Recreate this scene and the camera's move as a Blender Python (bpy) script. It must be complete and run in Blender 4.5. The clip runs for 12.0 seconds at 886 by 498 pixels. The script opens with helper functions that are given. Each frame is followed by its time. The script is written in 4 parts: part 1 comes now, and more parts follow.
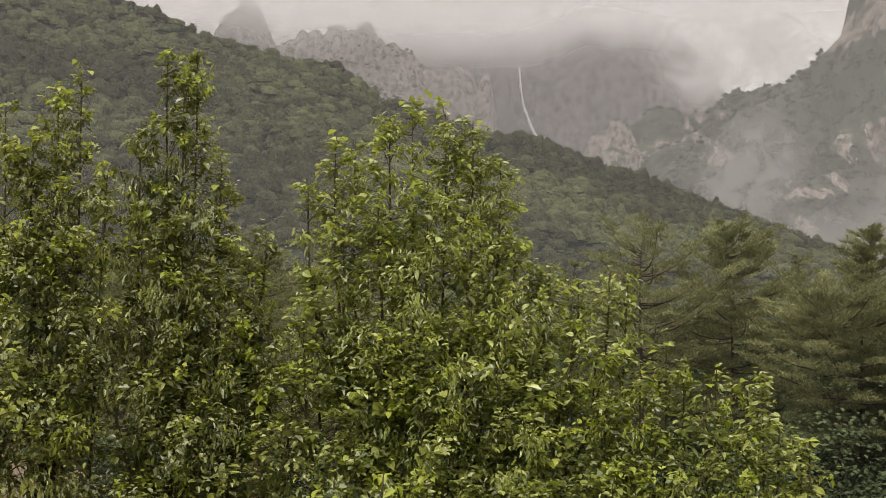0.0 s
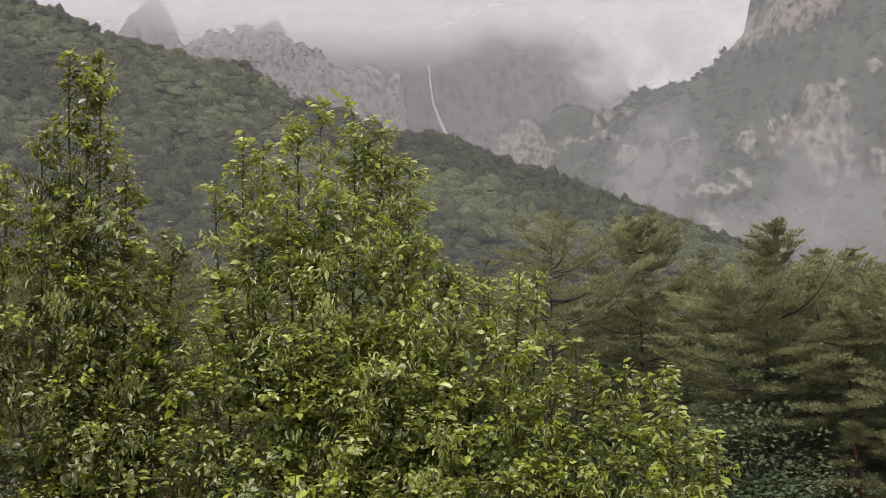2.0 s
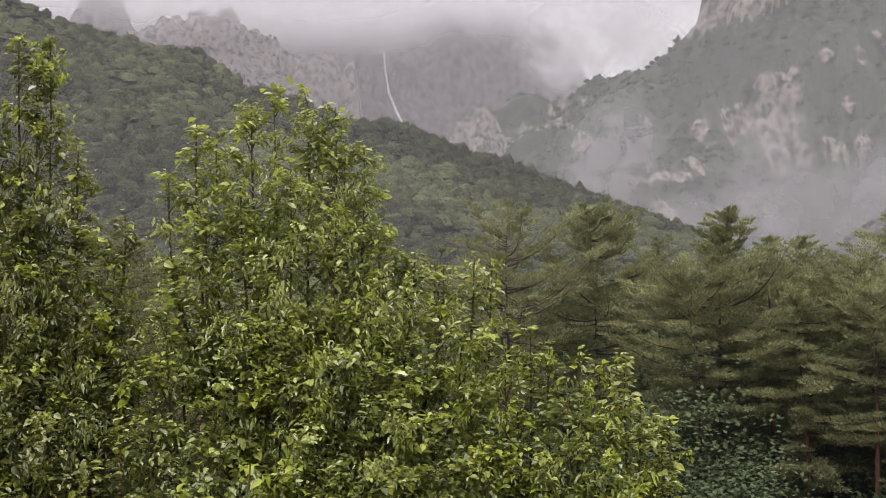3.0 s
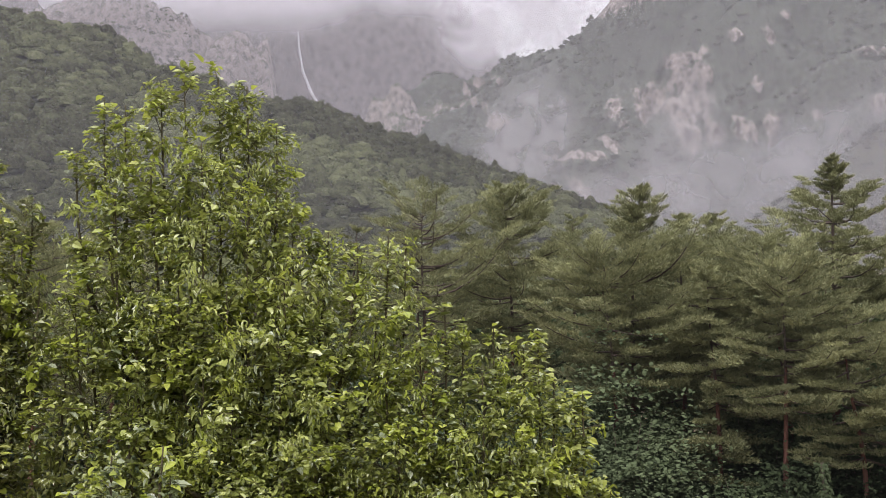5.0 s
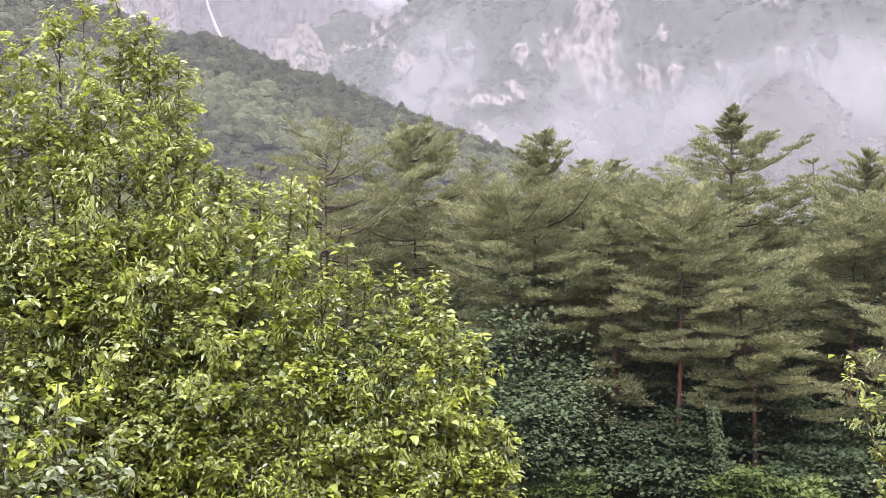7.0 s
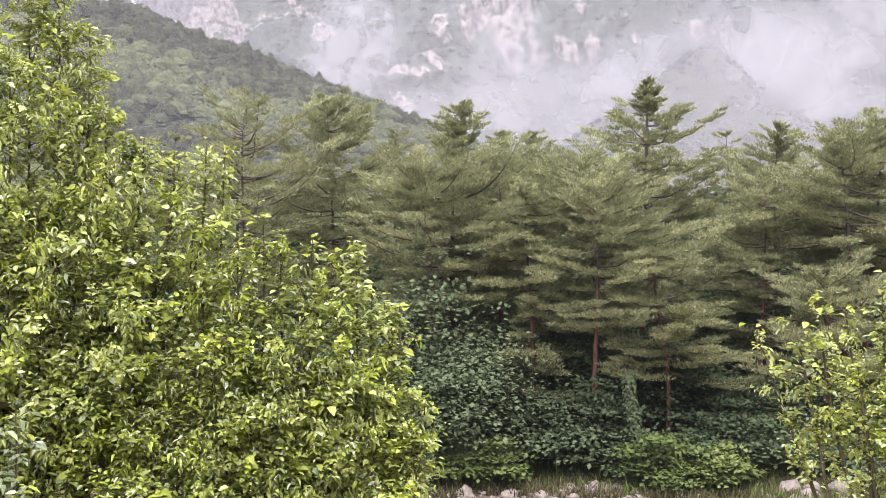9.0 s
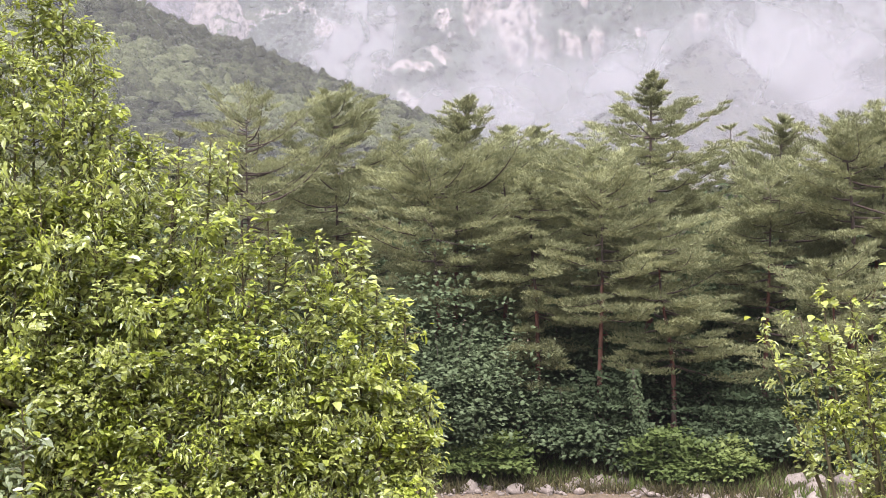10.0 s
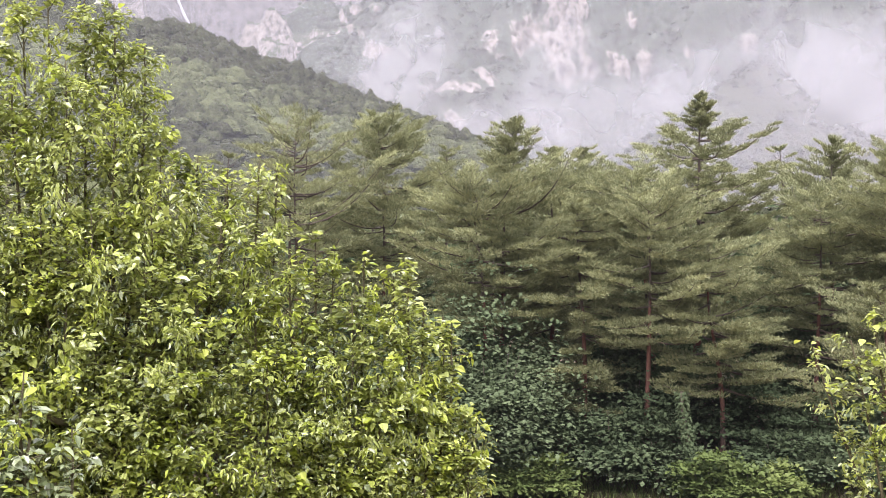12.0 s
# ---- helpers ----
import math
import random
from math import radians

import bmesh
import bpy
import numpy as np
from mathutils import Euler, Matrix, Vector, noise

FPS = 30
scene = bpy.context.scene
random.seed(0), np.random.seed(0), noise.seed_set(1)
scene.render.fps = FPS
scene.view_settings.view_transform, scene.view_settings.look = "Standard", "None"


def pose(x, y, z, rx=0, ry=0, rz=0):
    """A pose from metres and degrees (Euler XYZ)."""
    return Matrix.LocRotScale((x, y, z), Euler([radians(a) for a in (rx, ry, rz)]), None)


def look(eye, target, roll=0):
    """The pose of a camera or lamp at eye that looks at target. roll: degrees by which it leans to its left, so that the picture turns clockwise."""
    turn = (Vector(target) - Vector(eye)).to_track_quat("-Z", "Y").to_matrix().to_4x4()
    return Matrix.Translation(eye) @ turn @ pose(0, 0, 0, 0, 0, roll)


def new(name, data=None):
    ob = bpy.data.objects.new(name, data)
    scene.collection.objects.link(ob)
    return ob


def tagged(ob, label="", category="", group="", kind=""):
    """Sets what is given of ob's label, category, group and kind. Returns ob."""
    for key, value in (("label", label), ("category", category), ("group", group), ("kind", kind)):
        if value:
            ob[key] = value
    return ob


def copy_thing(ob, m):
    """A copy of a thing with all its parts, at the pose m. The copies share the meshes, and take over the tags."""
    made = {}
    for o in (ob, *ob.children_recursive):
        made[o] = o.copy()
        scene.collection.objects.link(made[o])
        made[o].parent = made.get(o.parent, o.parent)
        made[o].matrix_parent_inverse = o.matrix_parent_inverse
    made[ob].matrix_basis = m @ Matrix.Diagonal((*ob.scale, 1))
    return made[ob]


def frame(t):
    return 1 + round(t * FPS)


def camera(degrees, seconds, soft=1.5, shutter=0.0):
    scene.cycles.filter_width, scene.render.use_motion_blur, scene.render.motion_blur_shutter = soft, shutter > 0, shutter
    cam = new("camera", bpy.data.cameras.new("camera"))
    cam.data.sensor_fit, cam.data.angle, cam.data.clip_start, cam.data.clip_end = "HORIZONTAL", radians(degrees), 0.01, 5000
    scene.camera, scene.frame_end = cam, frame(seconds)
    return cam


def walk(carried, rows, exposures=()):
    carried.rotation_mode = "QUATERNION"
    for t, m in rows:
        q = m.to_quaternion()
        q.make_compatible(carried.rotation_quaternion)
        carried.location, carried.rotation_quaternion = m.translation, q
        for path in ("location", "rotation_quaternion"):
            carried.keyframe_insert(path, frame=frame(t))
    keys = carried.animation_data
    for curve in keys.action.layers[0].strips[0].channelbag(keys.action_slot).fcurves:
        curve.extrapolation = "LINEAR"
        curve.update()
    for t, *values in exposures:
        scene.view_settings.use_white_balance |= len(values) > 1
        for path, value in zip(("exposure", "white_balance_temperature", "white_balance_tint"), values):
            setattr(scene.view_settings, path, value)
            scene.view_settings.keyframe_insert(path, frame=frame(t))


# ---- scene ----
cam = camera(38.72, 12.0, soft=0.8)
# seconds, place in metres, yaw, pitch and lean in degrees: one slow pan to the right and down, and a little back
ROWS = [
    (0.0, 0.0000, 0.0000, 8.0000, 0.000, 3.000, -0.650),
    (0.5, 0.0073, -0.0002, 8.0046, -0.979, 3.200, -0.674),
    (1.0, 0.0096, -0.0004, 8.0074, -1.995, 3.218, -0.542),
    (1.5, 0.0153, -0.0001, 8.0022, -2.964, 3.027, -0.055),
    (2.0, 0.0200, -0.0002, 8.0030, -3.996, 2.962, 0.358),
    (2.5, 0.0242, 0.0000, 7.9999, -4.858, 2.653, 0.579),
    (3.0, 0.0253, -0.0001, 8.0026, -6.016, 2.406, 0.528),
    (5.0, 0.0448, 0.0004, 7.9914, -9.809, 1.416, 1.101),
    (5.5, 0.0479, 0.0005, 7.9911, -10.911, 0.640, 0.901),
    (6.0, 0.0482, 0.0007, 7.9876, -11.633, -0.061, 0.673),
    (6.5, 0.0467, 0.0008, 7.9839, -12.813, -0.774, 0.331),
    (7.0, 0.0542, 0.0010, 7.9818, -14.132, -1.260, -0.021),
    (9.0, 0.0631, 0.0014, 7.9731, -17.850, -2.558, -0.127),
    (9.5, 0.0717, 0.0016, 7.9695, -17.966, -2.800, 0.009),
    (10.0, 0.0619, 0.0014, 7.9739, -17.645, -2.785, 0.172),
    (10.5, 0.0659, 0.0013, 7.9759, -16.918, -2.503, 0.297),
    (11.0, 0.0652, 0.0015, 7.9709, -16.496, -2.295, 0.296),
    (11.5, 0.0583, 0.0015, 7.9722, -16.142, -2.073, 0.131),
    (12.0, 0.0642, 0.0010, 7.9804, -15.514, -1.831, 0.076),
]
EXPOSURES = [(0.0, 0.16, 7350, 5), (0.5, 0.38, 7200, 4), (1.5, 0.2, 6850, 7), (2.5, 0.27, 6700, 9), (3.2, 0.33, 6650, 11), (5.0, 0.46, 6450, 13),
             (5.5, 0.7, 6350, 14), (7.0, 1.32, 6200, 16), (9.0, 1.44, 6250, 15), (12.0, 1.44, 6300, 15)]
walk(cam, [(t, pose(x, y, z, 0, 0, yaw) @ pose(0, 0, 0, 90 + pitch) @ pose(0, 0, 0, 0, 0, -lean))
           for t, x, y, z, yaw, pitch, lean in ROWS], EXPOSURES)

# ---- light: an overcast sky, with a very wide weak sun behind the cloud ----
SUN_HEIGHT, SUN_TURN = 66.0, 205.0
world = bpy.data.worlds.new("overcast_sky")
scene.world = world
world.use_nodes = True
wt = world.node_tree
wt.nodes.clear()
sky = wt.nodes.new("ShaderNodeTexSky")
sky.sky_type = "NISHITA"
sky.sun_disc = False
sky.sun_elevation, sky.sun_rotation = radians(SUN_HEIGHT), radians(SUN_TURN)
sky.dust_density, sky.air_density = 4.0, 1.0
thin = wt.nodes.new("ShaderNodeVectorMath")
thin.operation = "SCALE"
thin.inputs[3].default_value = 0.08
cover = wt.nodes.new("ShaderNodeMix")
cover.data_type = "RGBA"
cover.inputs[0].default_value = 0.88
cover.inputs[7].default_value = (0.70, 0.69, 0.715, 1)
back = wt.nodes.new("ShaderNodeBackground")
back.inputs[1].default_value = 1.0
out = wt.nodes.new("ShaderNodeOutputWorld")
wt.links.new(sky.outputs[0], thin.inputs[0])
wt.links.new(thin.outputs[0], cover.inputs[6])
# an overcast sky is about three times as bright overhead as at the horizon
way_up = wt.nodes.new("ShaderNodeTexCoord")
split = wt.nodes.new("ShaderNodeSeparateXYZ")
dome = wt.nodes.new("ShaderNodeMapRange")
dome.inputs["To Min"].default_value, dome.inputs["To Max"].default_value = 0.86, 2.8
lit = wt.nodes.new("ShaderNodeVectorMath")
lit.operation = "SCALE"
wt.links.new(way_up.outputs["Generated"], split.inputs[0])
wt.links.new(split.outputs[2], dome.inputs["Value"])
wt.links.new(cover.outputs[2], lit.inputs[0])
wt.links.new(dome.outputs[0], lit.inputs[3])
wt.links.new(lit.outputs[0], back.inputs[0])
wt.links.new(back.outputs[0], out.inputs[0])

lamp = bpy.data.lights.new("sun", "SUN")
lamp.energy, lamp.angle, lamp.color = 2.4, radians(40), (1.0, 0.97, 0.93)
sun = new("sun", lamp)
sun.matrix_world = look((0, 0, 0), (-math.sin(radians(SUN_TURN)), -math.cos(radians(SUN_TURN)), -math.tan(radians(SUN_HEIGHT))))


# ---- materials ----
def nodes_of(name):
    m = bpy.data.materials.new(name)
    m.use_nodes = True
    m.node_tree.nodes.clear()
    return m, m.node_tree


def node(nt, kind, **inputs):
    n = nt.nodes.new("ShaderNode" + kind)
    for key, value in inputs.items():
        n.inputs[key.replace("_", " ")].default_value = value
    return n


def ramp(nt, source, stops, interpolation="LINEAR"):
    r = nt.nodes.new("ShaderNodeValToRGB")
    r.color_ramp.interpolation = interpolation
    while len(r.color_ramp.elements) < len(stops):
        r.color_ramp.elements.new(0.5)
    for e, (at, c) in zip(r.color_ramp.elements, stops):
        e.position, e.color = at, (*c, 1)
    nt.links.new(source, r.inputs[0])
    return r


def leaf_material(name, dark, mid, light, through_light, rough=0.42, gloss=0.5, own=0.6):
    """Leaves: each one its own tone between dark and light, glossy above, letting some light through."""
    m, nt = nodes_of(name)
    geo = nt.nodes.new("ShaderNodeNewGeometry")
    tone = nt.nodes.new("ShaderNodeAttribute")
    tone.attribute_name = "tone"
    add = nt.nodes.new("ShaderNodeMath")
    add.operation = "MULTIPLY_ADD"
    add.inputs[1].default_value = own
    scl = nt.nodes.new("ShaderNodeMath")
    scl.operation = "MULTIPLY"
    scl.inputs[1].default_value = 1 - own
    nt.links.new(tone.outputs["Fac"], scl.inputs[0])
    nt.links.new(geo.outputs["Random Per Island"], add.inputs[0])
    nt.links.new(scl.outputs[0], add.inputs[2])
    col = ramp(nt, add.outputs[0], [(0.05, dark), (0.5, mid), (0.95, light)])
    p = node(nt, "BsdfPrincipled", Roughness=rough)
    p.inputs["Specular IOR Level"].default_value = gloss
    tr = nt.nodes.new("ShaderNodeBsdfTranslucent")
    mix = nt.nodes.new("ShaderNodeMixShader")
    mix.inputs[0].default_value = through_light
    o = nt.nodes.new("ShaderNodeOutputMaterial")
    nt.links.new(col.outputs[0], p.inputs["Base Color"])
    nt.links.new(col.outputs[0], tr.inputs["Color"])
    nt.links.new(p.outputs[0], mix.inputs[1])
    nt.links.new(tr.outputs[0], mix.inputs[2])
    nt.links.new(mix.outputs[0], o.inputs[0])
    return m


def rough_material(name, stops, scale, rough=0.9, bump=0.4, coords="Object", stretch=(1, 1, 1), fine=6.0):
    """Bark, stone, soil: two scales of noise in the colour and a bump."""
    m, nt = nodes_of(name)
    tc = nt.nodes.new("ShaderNodeTexCoord")
    mp = nt.nodes.new("ShaderNodeMapping")
    mp.inputs["Scale"].default_value = stretch
    a = node(nt, "TexNoise", Scale=scale, Detail=6.0, Roughness=0.6)
    b = node(nt, "TexNoise", Scale=scale * fine, Detail=5.0, Roughness=0.65)
    mixed = nt.nodes.new("ShaderNodeMath")
    mixed.operation = "MULTIPLY_ADD"
    mixed.inputs[1].default_value = 0.45
    half = nt.nodes.new("ShaderNodeMath")
    half.operation = "MULTIPLY"
    half.inputs[1].default_value = 0.55
    nt.links.new(tc.outputs[coords], mp.inputs[0])
    nt.links.new(mp.outputs[0], a.inputs["Vector"])
    nt.links.new(mp.outputs[0], b.inputs["Vector"])
    nt.links.new(a.outputs[0], half.inputs[0])
    nt.links.new(b.outputs[0], mixed.inputs[0])
    nt.links.new(half.outputs[0], mixed.inputs[2])
    col = ramp(nt, mixed.outputs[0], stops)
    p = node(nt, "BsdfPrincipled", Roughness=rough)
    bm = node(nt, "Bump", Strength=bump, Distance=0.6 / scale)
    o = nt.nodes.new("ShaderNodeOutputMaterial")
    nt.links.new(mixed.outputs[0], bm.inputs["Height"])
    nt.links.new(col.outputs[0], p.inputs["Base Color"])
    nt.links.new(bm.outputs[0], p.inputs["Normal"])
    nt.links.new(p.outputs[0], o.inputs[0])
    return m


def pine_bark_material():
    """Red pine bark: grey-brown plates at the foot, orange-red higher up."""
    m, nt = nodes_of("red_pine_bark")
    tc = nt.nodes.new("ShaderNodeTexCoord")
    sep = nt.nodes.new("ShaderNodeSeparateXYZ")
    mp = nt.nodes.new("ShaderNodeMapping")
    mp.inputs["Scale"].default_value = (1, 1, 0.35)
    v = node(nt, "TexVoronoi", Scale=9.0)
    n = node(nt, "TexNoise", Scale=3.0, Detail=6.0)
    h = nt.nodes.new("ShaderNodeMath")
    h.operation = "MULTIPLY_ADD"
    h.inputs[1].default_value = 0.10
    nt.links.new(tc.outputs["Object"], mp.inputs[0])
    nt.links.new(mp.outputs[0], v.inputs["Vector"])
    nt.links.new(mp.outputs[0], n.inputs["Vector"])
    nt.links.new(tc.outputs["Object"], sep.inputs[0])
    nt.links.new(sep.outputs[2], h.inputs[0])
    nt.links.new(n.outputs[0], h.inputs[2])
    col = ramp(nt, h.outputs[0], [(0.45, (0.065, 0.052, 0.044)), (0.7, (0.115, 0.050, 0.037)), (1.15, (0.13, 0.054, 0.039)), (1.5, (0.06, 0.042, 0.034))])
    p = node(nt, "BsdfPrincipled", Roughness=0.9)
    bm = node(nt, "Bump", Strength=0.7, Distance=0.03)
    o = nt.nodes.new("ShaderNodeOutputMaterial")
    nt.links.new(v.outputs[0], bm.inputs["Height"])
    nt.links.new(col.outputs[0], p.inputs["Base Color"])
    nt.links.new(bm.outputs[0], p.inputs["Normal"])
    nt.links.new(p.outputs[0], o.inputs[0])
    return m


def mountain_material(name, rock_a, rock_b, green_a, green_b, steep_from, steep_to, scale):
    """Bare granite where the slope is steep, thin wood and scrub on the rest."""
    m, nt = nodes_of(name)
    geo = nt.nodes.new("ShaderNodeNewGeometry")
    tc = nt.nodes.new("ShaderNodeTexCoord")
    sep = nt.nodes.new("ShaderNodeSeparateXYZ")
    mp = nt.nodes.new("ShaderNodeMapping")
    mp.inputs["Scale"].default_value = (1, 1, 0.45)
    big = node(nt, "TexNoise", Scale=scale, Detail=7.0, Roughness=0.62)
    fine = node(nt, "TexNoise", Scale=scale * 7, Detail=9.0, Roughness=0.75)
    lean = nt.nodes.new("ShaderNodeMath")
    lean.operation = "MULTIPLY_ADD"
    lean.inputs[1].default_value = 0.5
    edge = nt.nodes.new("ShaderNodeMapRange")
    edge.interpolation_type = "SMOOTHSTEP"
    edge.inputs["From Min"].default_value, edge.inputs["From Max"].default_value = steep_from, steep_to
    nt.links.new(tc.outputs["Object"], mp.inputs[0])
    nt.links.new(mp.outputs[0], big.inputs["Vector"])
    nt.links.new(mp.outputs[0], fine.inputs["Vector"])
    nt.links.new(geo.outputs["Normal"], sep.inputs[0])
    nt.links.new(big.outputs[0], lean.inputs[0])
    nt.links.new(sep.outputs[2], lean.inputs[2])
    nt.links.new(lean.outputs[0], edge.inputs["Value"])
    rock = ramp(nt, fine.outputs[0], [(0.41, rock_a), (0.51, tuple(0.3 * a + 0.7 * b for a, b in zip(rock_a, rock_b))), (0.61, rock_b)])
    green = ramp(nt, fine.outputs[0], [(0.3, green_a), (0.7, green_b)])
    mix = nt.nodes.new("ShaderNodeMix")
    mix.data_type = "RGBA"
    p = node(nt, "BsdfPrincipled", Roughness=0.95)
    bm = node(nt, "Bump", Strength=0.8, Distance=0.25 / scale)
    o = nt.nodes.new("ShaderNodeOutputMaterial")
    nt.links.new(edge.outputs[0], mix.inputs[0])
    nt.links.new(green.outputs[0], mix.inputs[7])
    nt.links.new(rock.outputs[0], mix.inputs[6])
    nt.links.new(fine.outputs[0], bm.inputs["Height"])
    nt.links.new(mix.outputs[2], p.inputs["Base Color"])
    nt.links.new(bm.outputs[0], p.inputs["Normal"])
    nt.links.new(p.outputs[0], o.inputs[0])
    return m


def bare_rock_material(name, rock_a, rock_b, green_a, green_b):
    """A wooded slope with bare granite where the mesh's rock field says so, the dark of its cracks put into the colour
    as streaks down the face.
    """
    m, nt = nodes_of(name)
    tc = nt.nodes.new("ShaderNodeTexCoord")
    field = nt.nodes.new("ShaderNodeAttribute")
    field.attribute_name = "rock"
    down = nt.nodes.new("ShaderNodeMapping")
    down.inputs["Scale"].default_value = (1, 0.3, 0.30)
    ragged = node(nt, "TexNoise", Scale=0.30, Detail=8.0, Roughness=0.70)
    streak = node(nt, "TexNoise", Scale=0.42, Detail=8.0, Roughness=0.66)
    leafy = node(nt, "TexNoise", Scale=0.35, Detail=6.0, Roughness=0.65)
    torn = nt.nodes.new("ShaderNodeMath")
    torn.operation = "MULTIPLY_ADD"
    torn.inputs[1].default_value = 2.6
    edge = nt.nodes.new("ShaderNodeMapRange")
    edge.interpolation_type = "SMOOTHSTEP"
    edge.inputs["From Min"].default_value, edge.inputs["From Max"].default_value = 1.42, 1.62
    nt.links.new(down.outputs[0], ragged.inputs["Vector"])
    nt.links.new(tc.outputs["Object"], leafy.inputs["Vector"])
    nt.links.new(tc.outputs["Object"], down.inputs[0])
    nt.links.new(down.outputs[0], streak.inputs["Vector"])
    nt.links.new(ragged.outputs[0], torn.inputs[0])
    nt.links.new(field.outputs["Fac"], torn.inputs[2])
    nt.links.new(torn.outputs[0], edge.inputs["Value"])
    rock = ramp(nt, streak.outputs[0], [(0.41, rock_a), (0.50, tuple(0.45 * a + 0.55 * b for a, b in zip(rock_a, rock_b))), (0.62, rock_b)])
    green = ramp(nt, leafy.outputs[0], [(0.35, green_a), (0.65, green_b)])
    mix = nt.nodes.new("ShaderNodeMix")
    mix.data_type = "RGBA"
    p = node(nt, "BsdfPrincipled", Roughness=0.95)
    bm = node(nt, "Bump", Strength=0.9, Distance=2.0)
    o = nt.nodes.new("ShaderNodeOutputMaterial")
    nt.links.new(edge.outputs[0], mix.inputs[0])
    nt.links.new(green.outputs[0], mix.inputs[6])
    nt.links.new(rock.outputs[0], mix.inputs[7])
    nt.links.new(streak.outputs[0], bm.inputs["Height"])
    nt.links.new(mix.outputs[2], p.inputs["Base Color"])
    nt.links.new(bm.outputs[0], p.inputs["Normal"])
    nt.links.new(p.outputs[0], o.inputs[0])
    return m


def crown_material(name, dark, light, scale=1.7, relief=1.1):
    """The outside of a far tree's crown: leaf clumps as relief, each crown with a tone of its own."""
    m, nt = nodes_of(name)
    tc = nt.nodes.new("ShaderNodeTexCoord")
    tone = nt.nodes.new("ShaderNodeAttribute")
    tone.attribute_name = "tone"
    clump = node(nt, "TexNoise", Scale=scale, Detail=5.0, Roughness=0.62)
    both = nt.nodes.new("ShaderNodeMath")
    both.operation = "MULTIPLY_ADD"
    both.inputs[1].default_value = 0.5
    nt.links.new(tc.outputs["Object"], clump.inputs["Vector"])
    nt.links.new(tone.outputs["Fac"], both.inputs[0])
    nt.links.new(clump.outputs[0], both.inputs[2])
    col = ramp(nt, both.outputs[0], [(0.40, dark), (1.0, light)])
    p = node(nt, "BsdfPrincipled", Roughness=0.9)
    p.inputs["Specular IOR Level"].default_value = 0.1
    bm = node(nt, "Bump", Strength=1.0, Distance=relief)
    o = nt.nodes.new("ShaderNodeOutputMaterial")
    nt.links.new(clump.outputs[0], bm.inputs["Height"])
    nt.links.new(col.outputs[0], p.inputs["Base Color"])
    nt.links.new(bm.outputs[0], p.inputs["Normal"])
    nt.links.new(p.outputs[0], o.inputs[0])
    return m


def mist_material(name, low, high, rise_from, rise_to, noise_scale, ragged, round_edge=False, seed=0.0, stretch=(1, 1, 1), white=(0.56, 0.55, 0.595)):
    """Water droplets in the air: white, scattering both ways. The density goes from low to high between two heights of the bank (0 to 1),
    or from the rim of a wisp to its heart, torn by noise."""
    m, nt = nodes_of(name)
    tc = nt.nodes.new("ShaderNodeTexCoord")
    sep = nt.nodes.new("ShaderNodeSeparateXYZ")
    mp = nt.nodes.new("ShaderNodeMapping")
    mp.inputs["Location"].default_value = (seed, seed * 0.7, seed * 1.3)
    mp.inputs["Scale"].default_value = stretch
    n = node(nt, "TexNoise", Scale=noise_scale, Detail=6.0, Roughness=0.52, Distortion=0.5)
    nt.links.new(tc.outputs["Generated"], sep.inputs[0])
    nt.links.new(tc.outputs["Object"], mp.inputs[0])
    nt.links.new(mp.outputs[0], n.inputs["Vector"])

    def math_node(op, a, b):
        k = nt.nodes.new("ShaderNodeMath")
        k.operation = op
        for slot, v in ((0, a), (1, b)):
            if isinstance(v, (int, float)):
                k.inputs[slot].default_value = v
            else:
                nt.links.new(v, k.inputs[slot])
        return k.outputs[0]

    centred = math_node("MULTIPLY", math_node("SUBTRACT", n.outputs[0], 0.5), ragged)
    if round_edge:
        dx = math_node("MULTIPLY", math_node("SUBTRACT", sep.outputs[0], 0.5), 2.0)
        dz = math_node("MULTIPLY", math_node("SUBTRACT", sep.outputs[2], 0.5), 2.0)
        r2 = math_node("ADD", math_node("MULTIPLY", dx, dx), math_node("MULTIPLY", dz, dz))
        inside = math_node("MAXIMUM", math_node("SUBTRACT", 1.0, r2), 0.0)
        where = math_node("MULTIPLY", inside, math_node("ADD", centred, 0.55))
    else:
        where = math_node("ADD", sep.outputs[2], centred)
    dens = nt.nodes.new("ShaderNodeMapRange")
    dens.interpolation_type = "SMOOTHSTEP"
    dens.inputs["From Min"].default_value, dens.inputs["From Max"].default_value = rise_from, rise_to
    dens.inputs["To Min"].default_value, dens.inputs["To Max"].default_value = low, high
    nt.links.new(where, dens.inputs["Value"])
    d = nt.nodes.new("ShaderNodeBsdfDiffuse")
    d.inputs[0].default_value = (*white, 1)
    t = nt.nodes.new("ShaderNodeBsdfTranslucent")
    t.inputs[0].default_value = (*white, 1)
    both = nt.nodes.new("ShaderNodeMixShader")
    both.inputs[0].default_value = 0.5
    clear = nt.nodes.new("ShaderNodeBsdfTransparent")
    mix = nt.nodes.new("ShaderNodeMixShader")
    o = nt.nodes.new("ShaderNodeOutputMaterial")
    nt.links.new(d.outputs[0], both.inputs[1])
    nt.links.new(t.outputs[0], both.inputs[2])
    nt.links.new(dens.outputs[0], mix.inputs[0])
    nt.links.new(clear.outputs[0], mix.inputs[1])
    nt.links.new(both.outputs[0], mix.inputs[2])
    nt.links.new(mix.outputs[0], o.inputs[0])
    return m


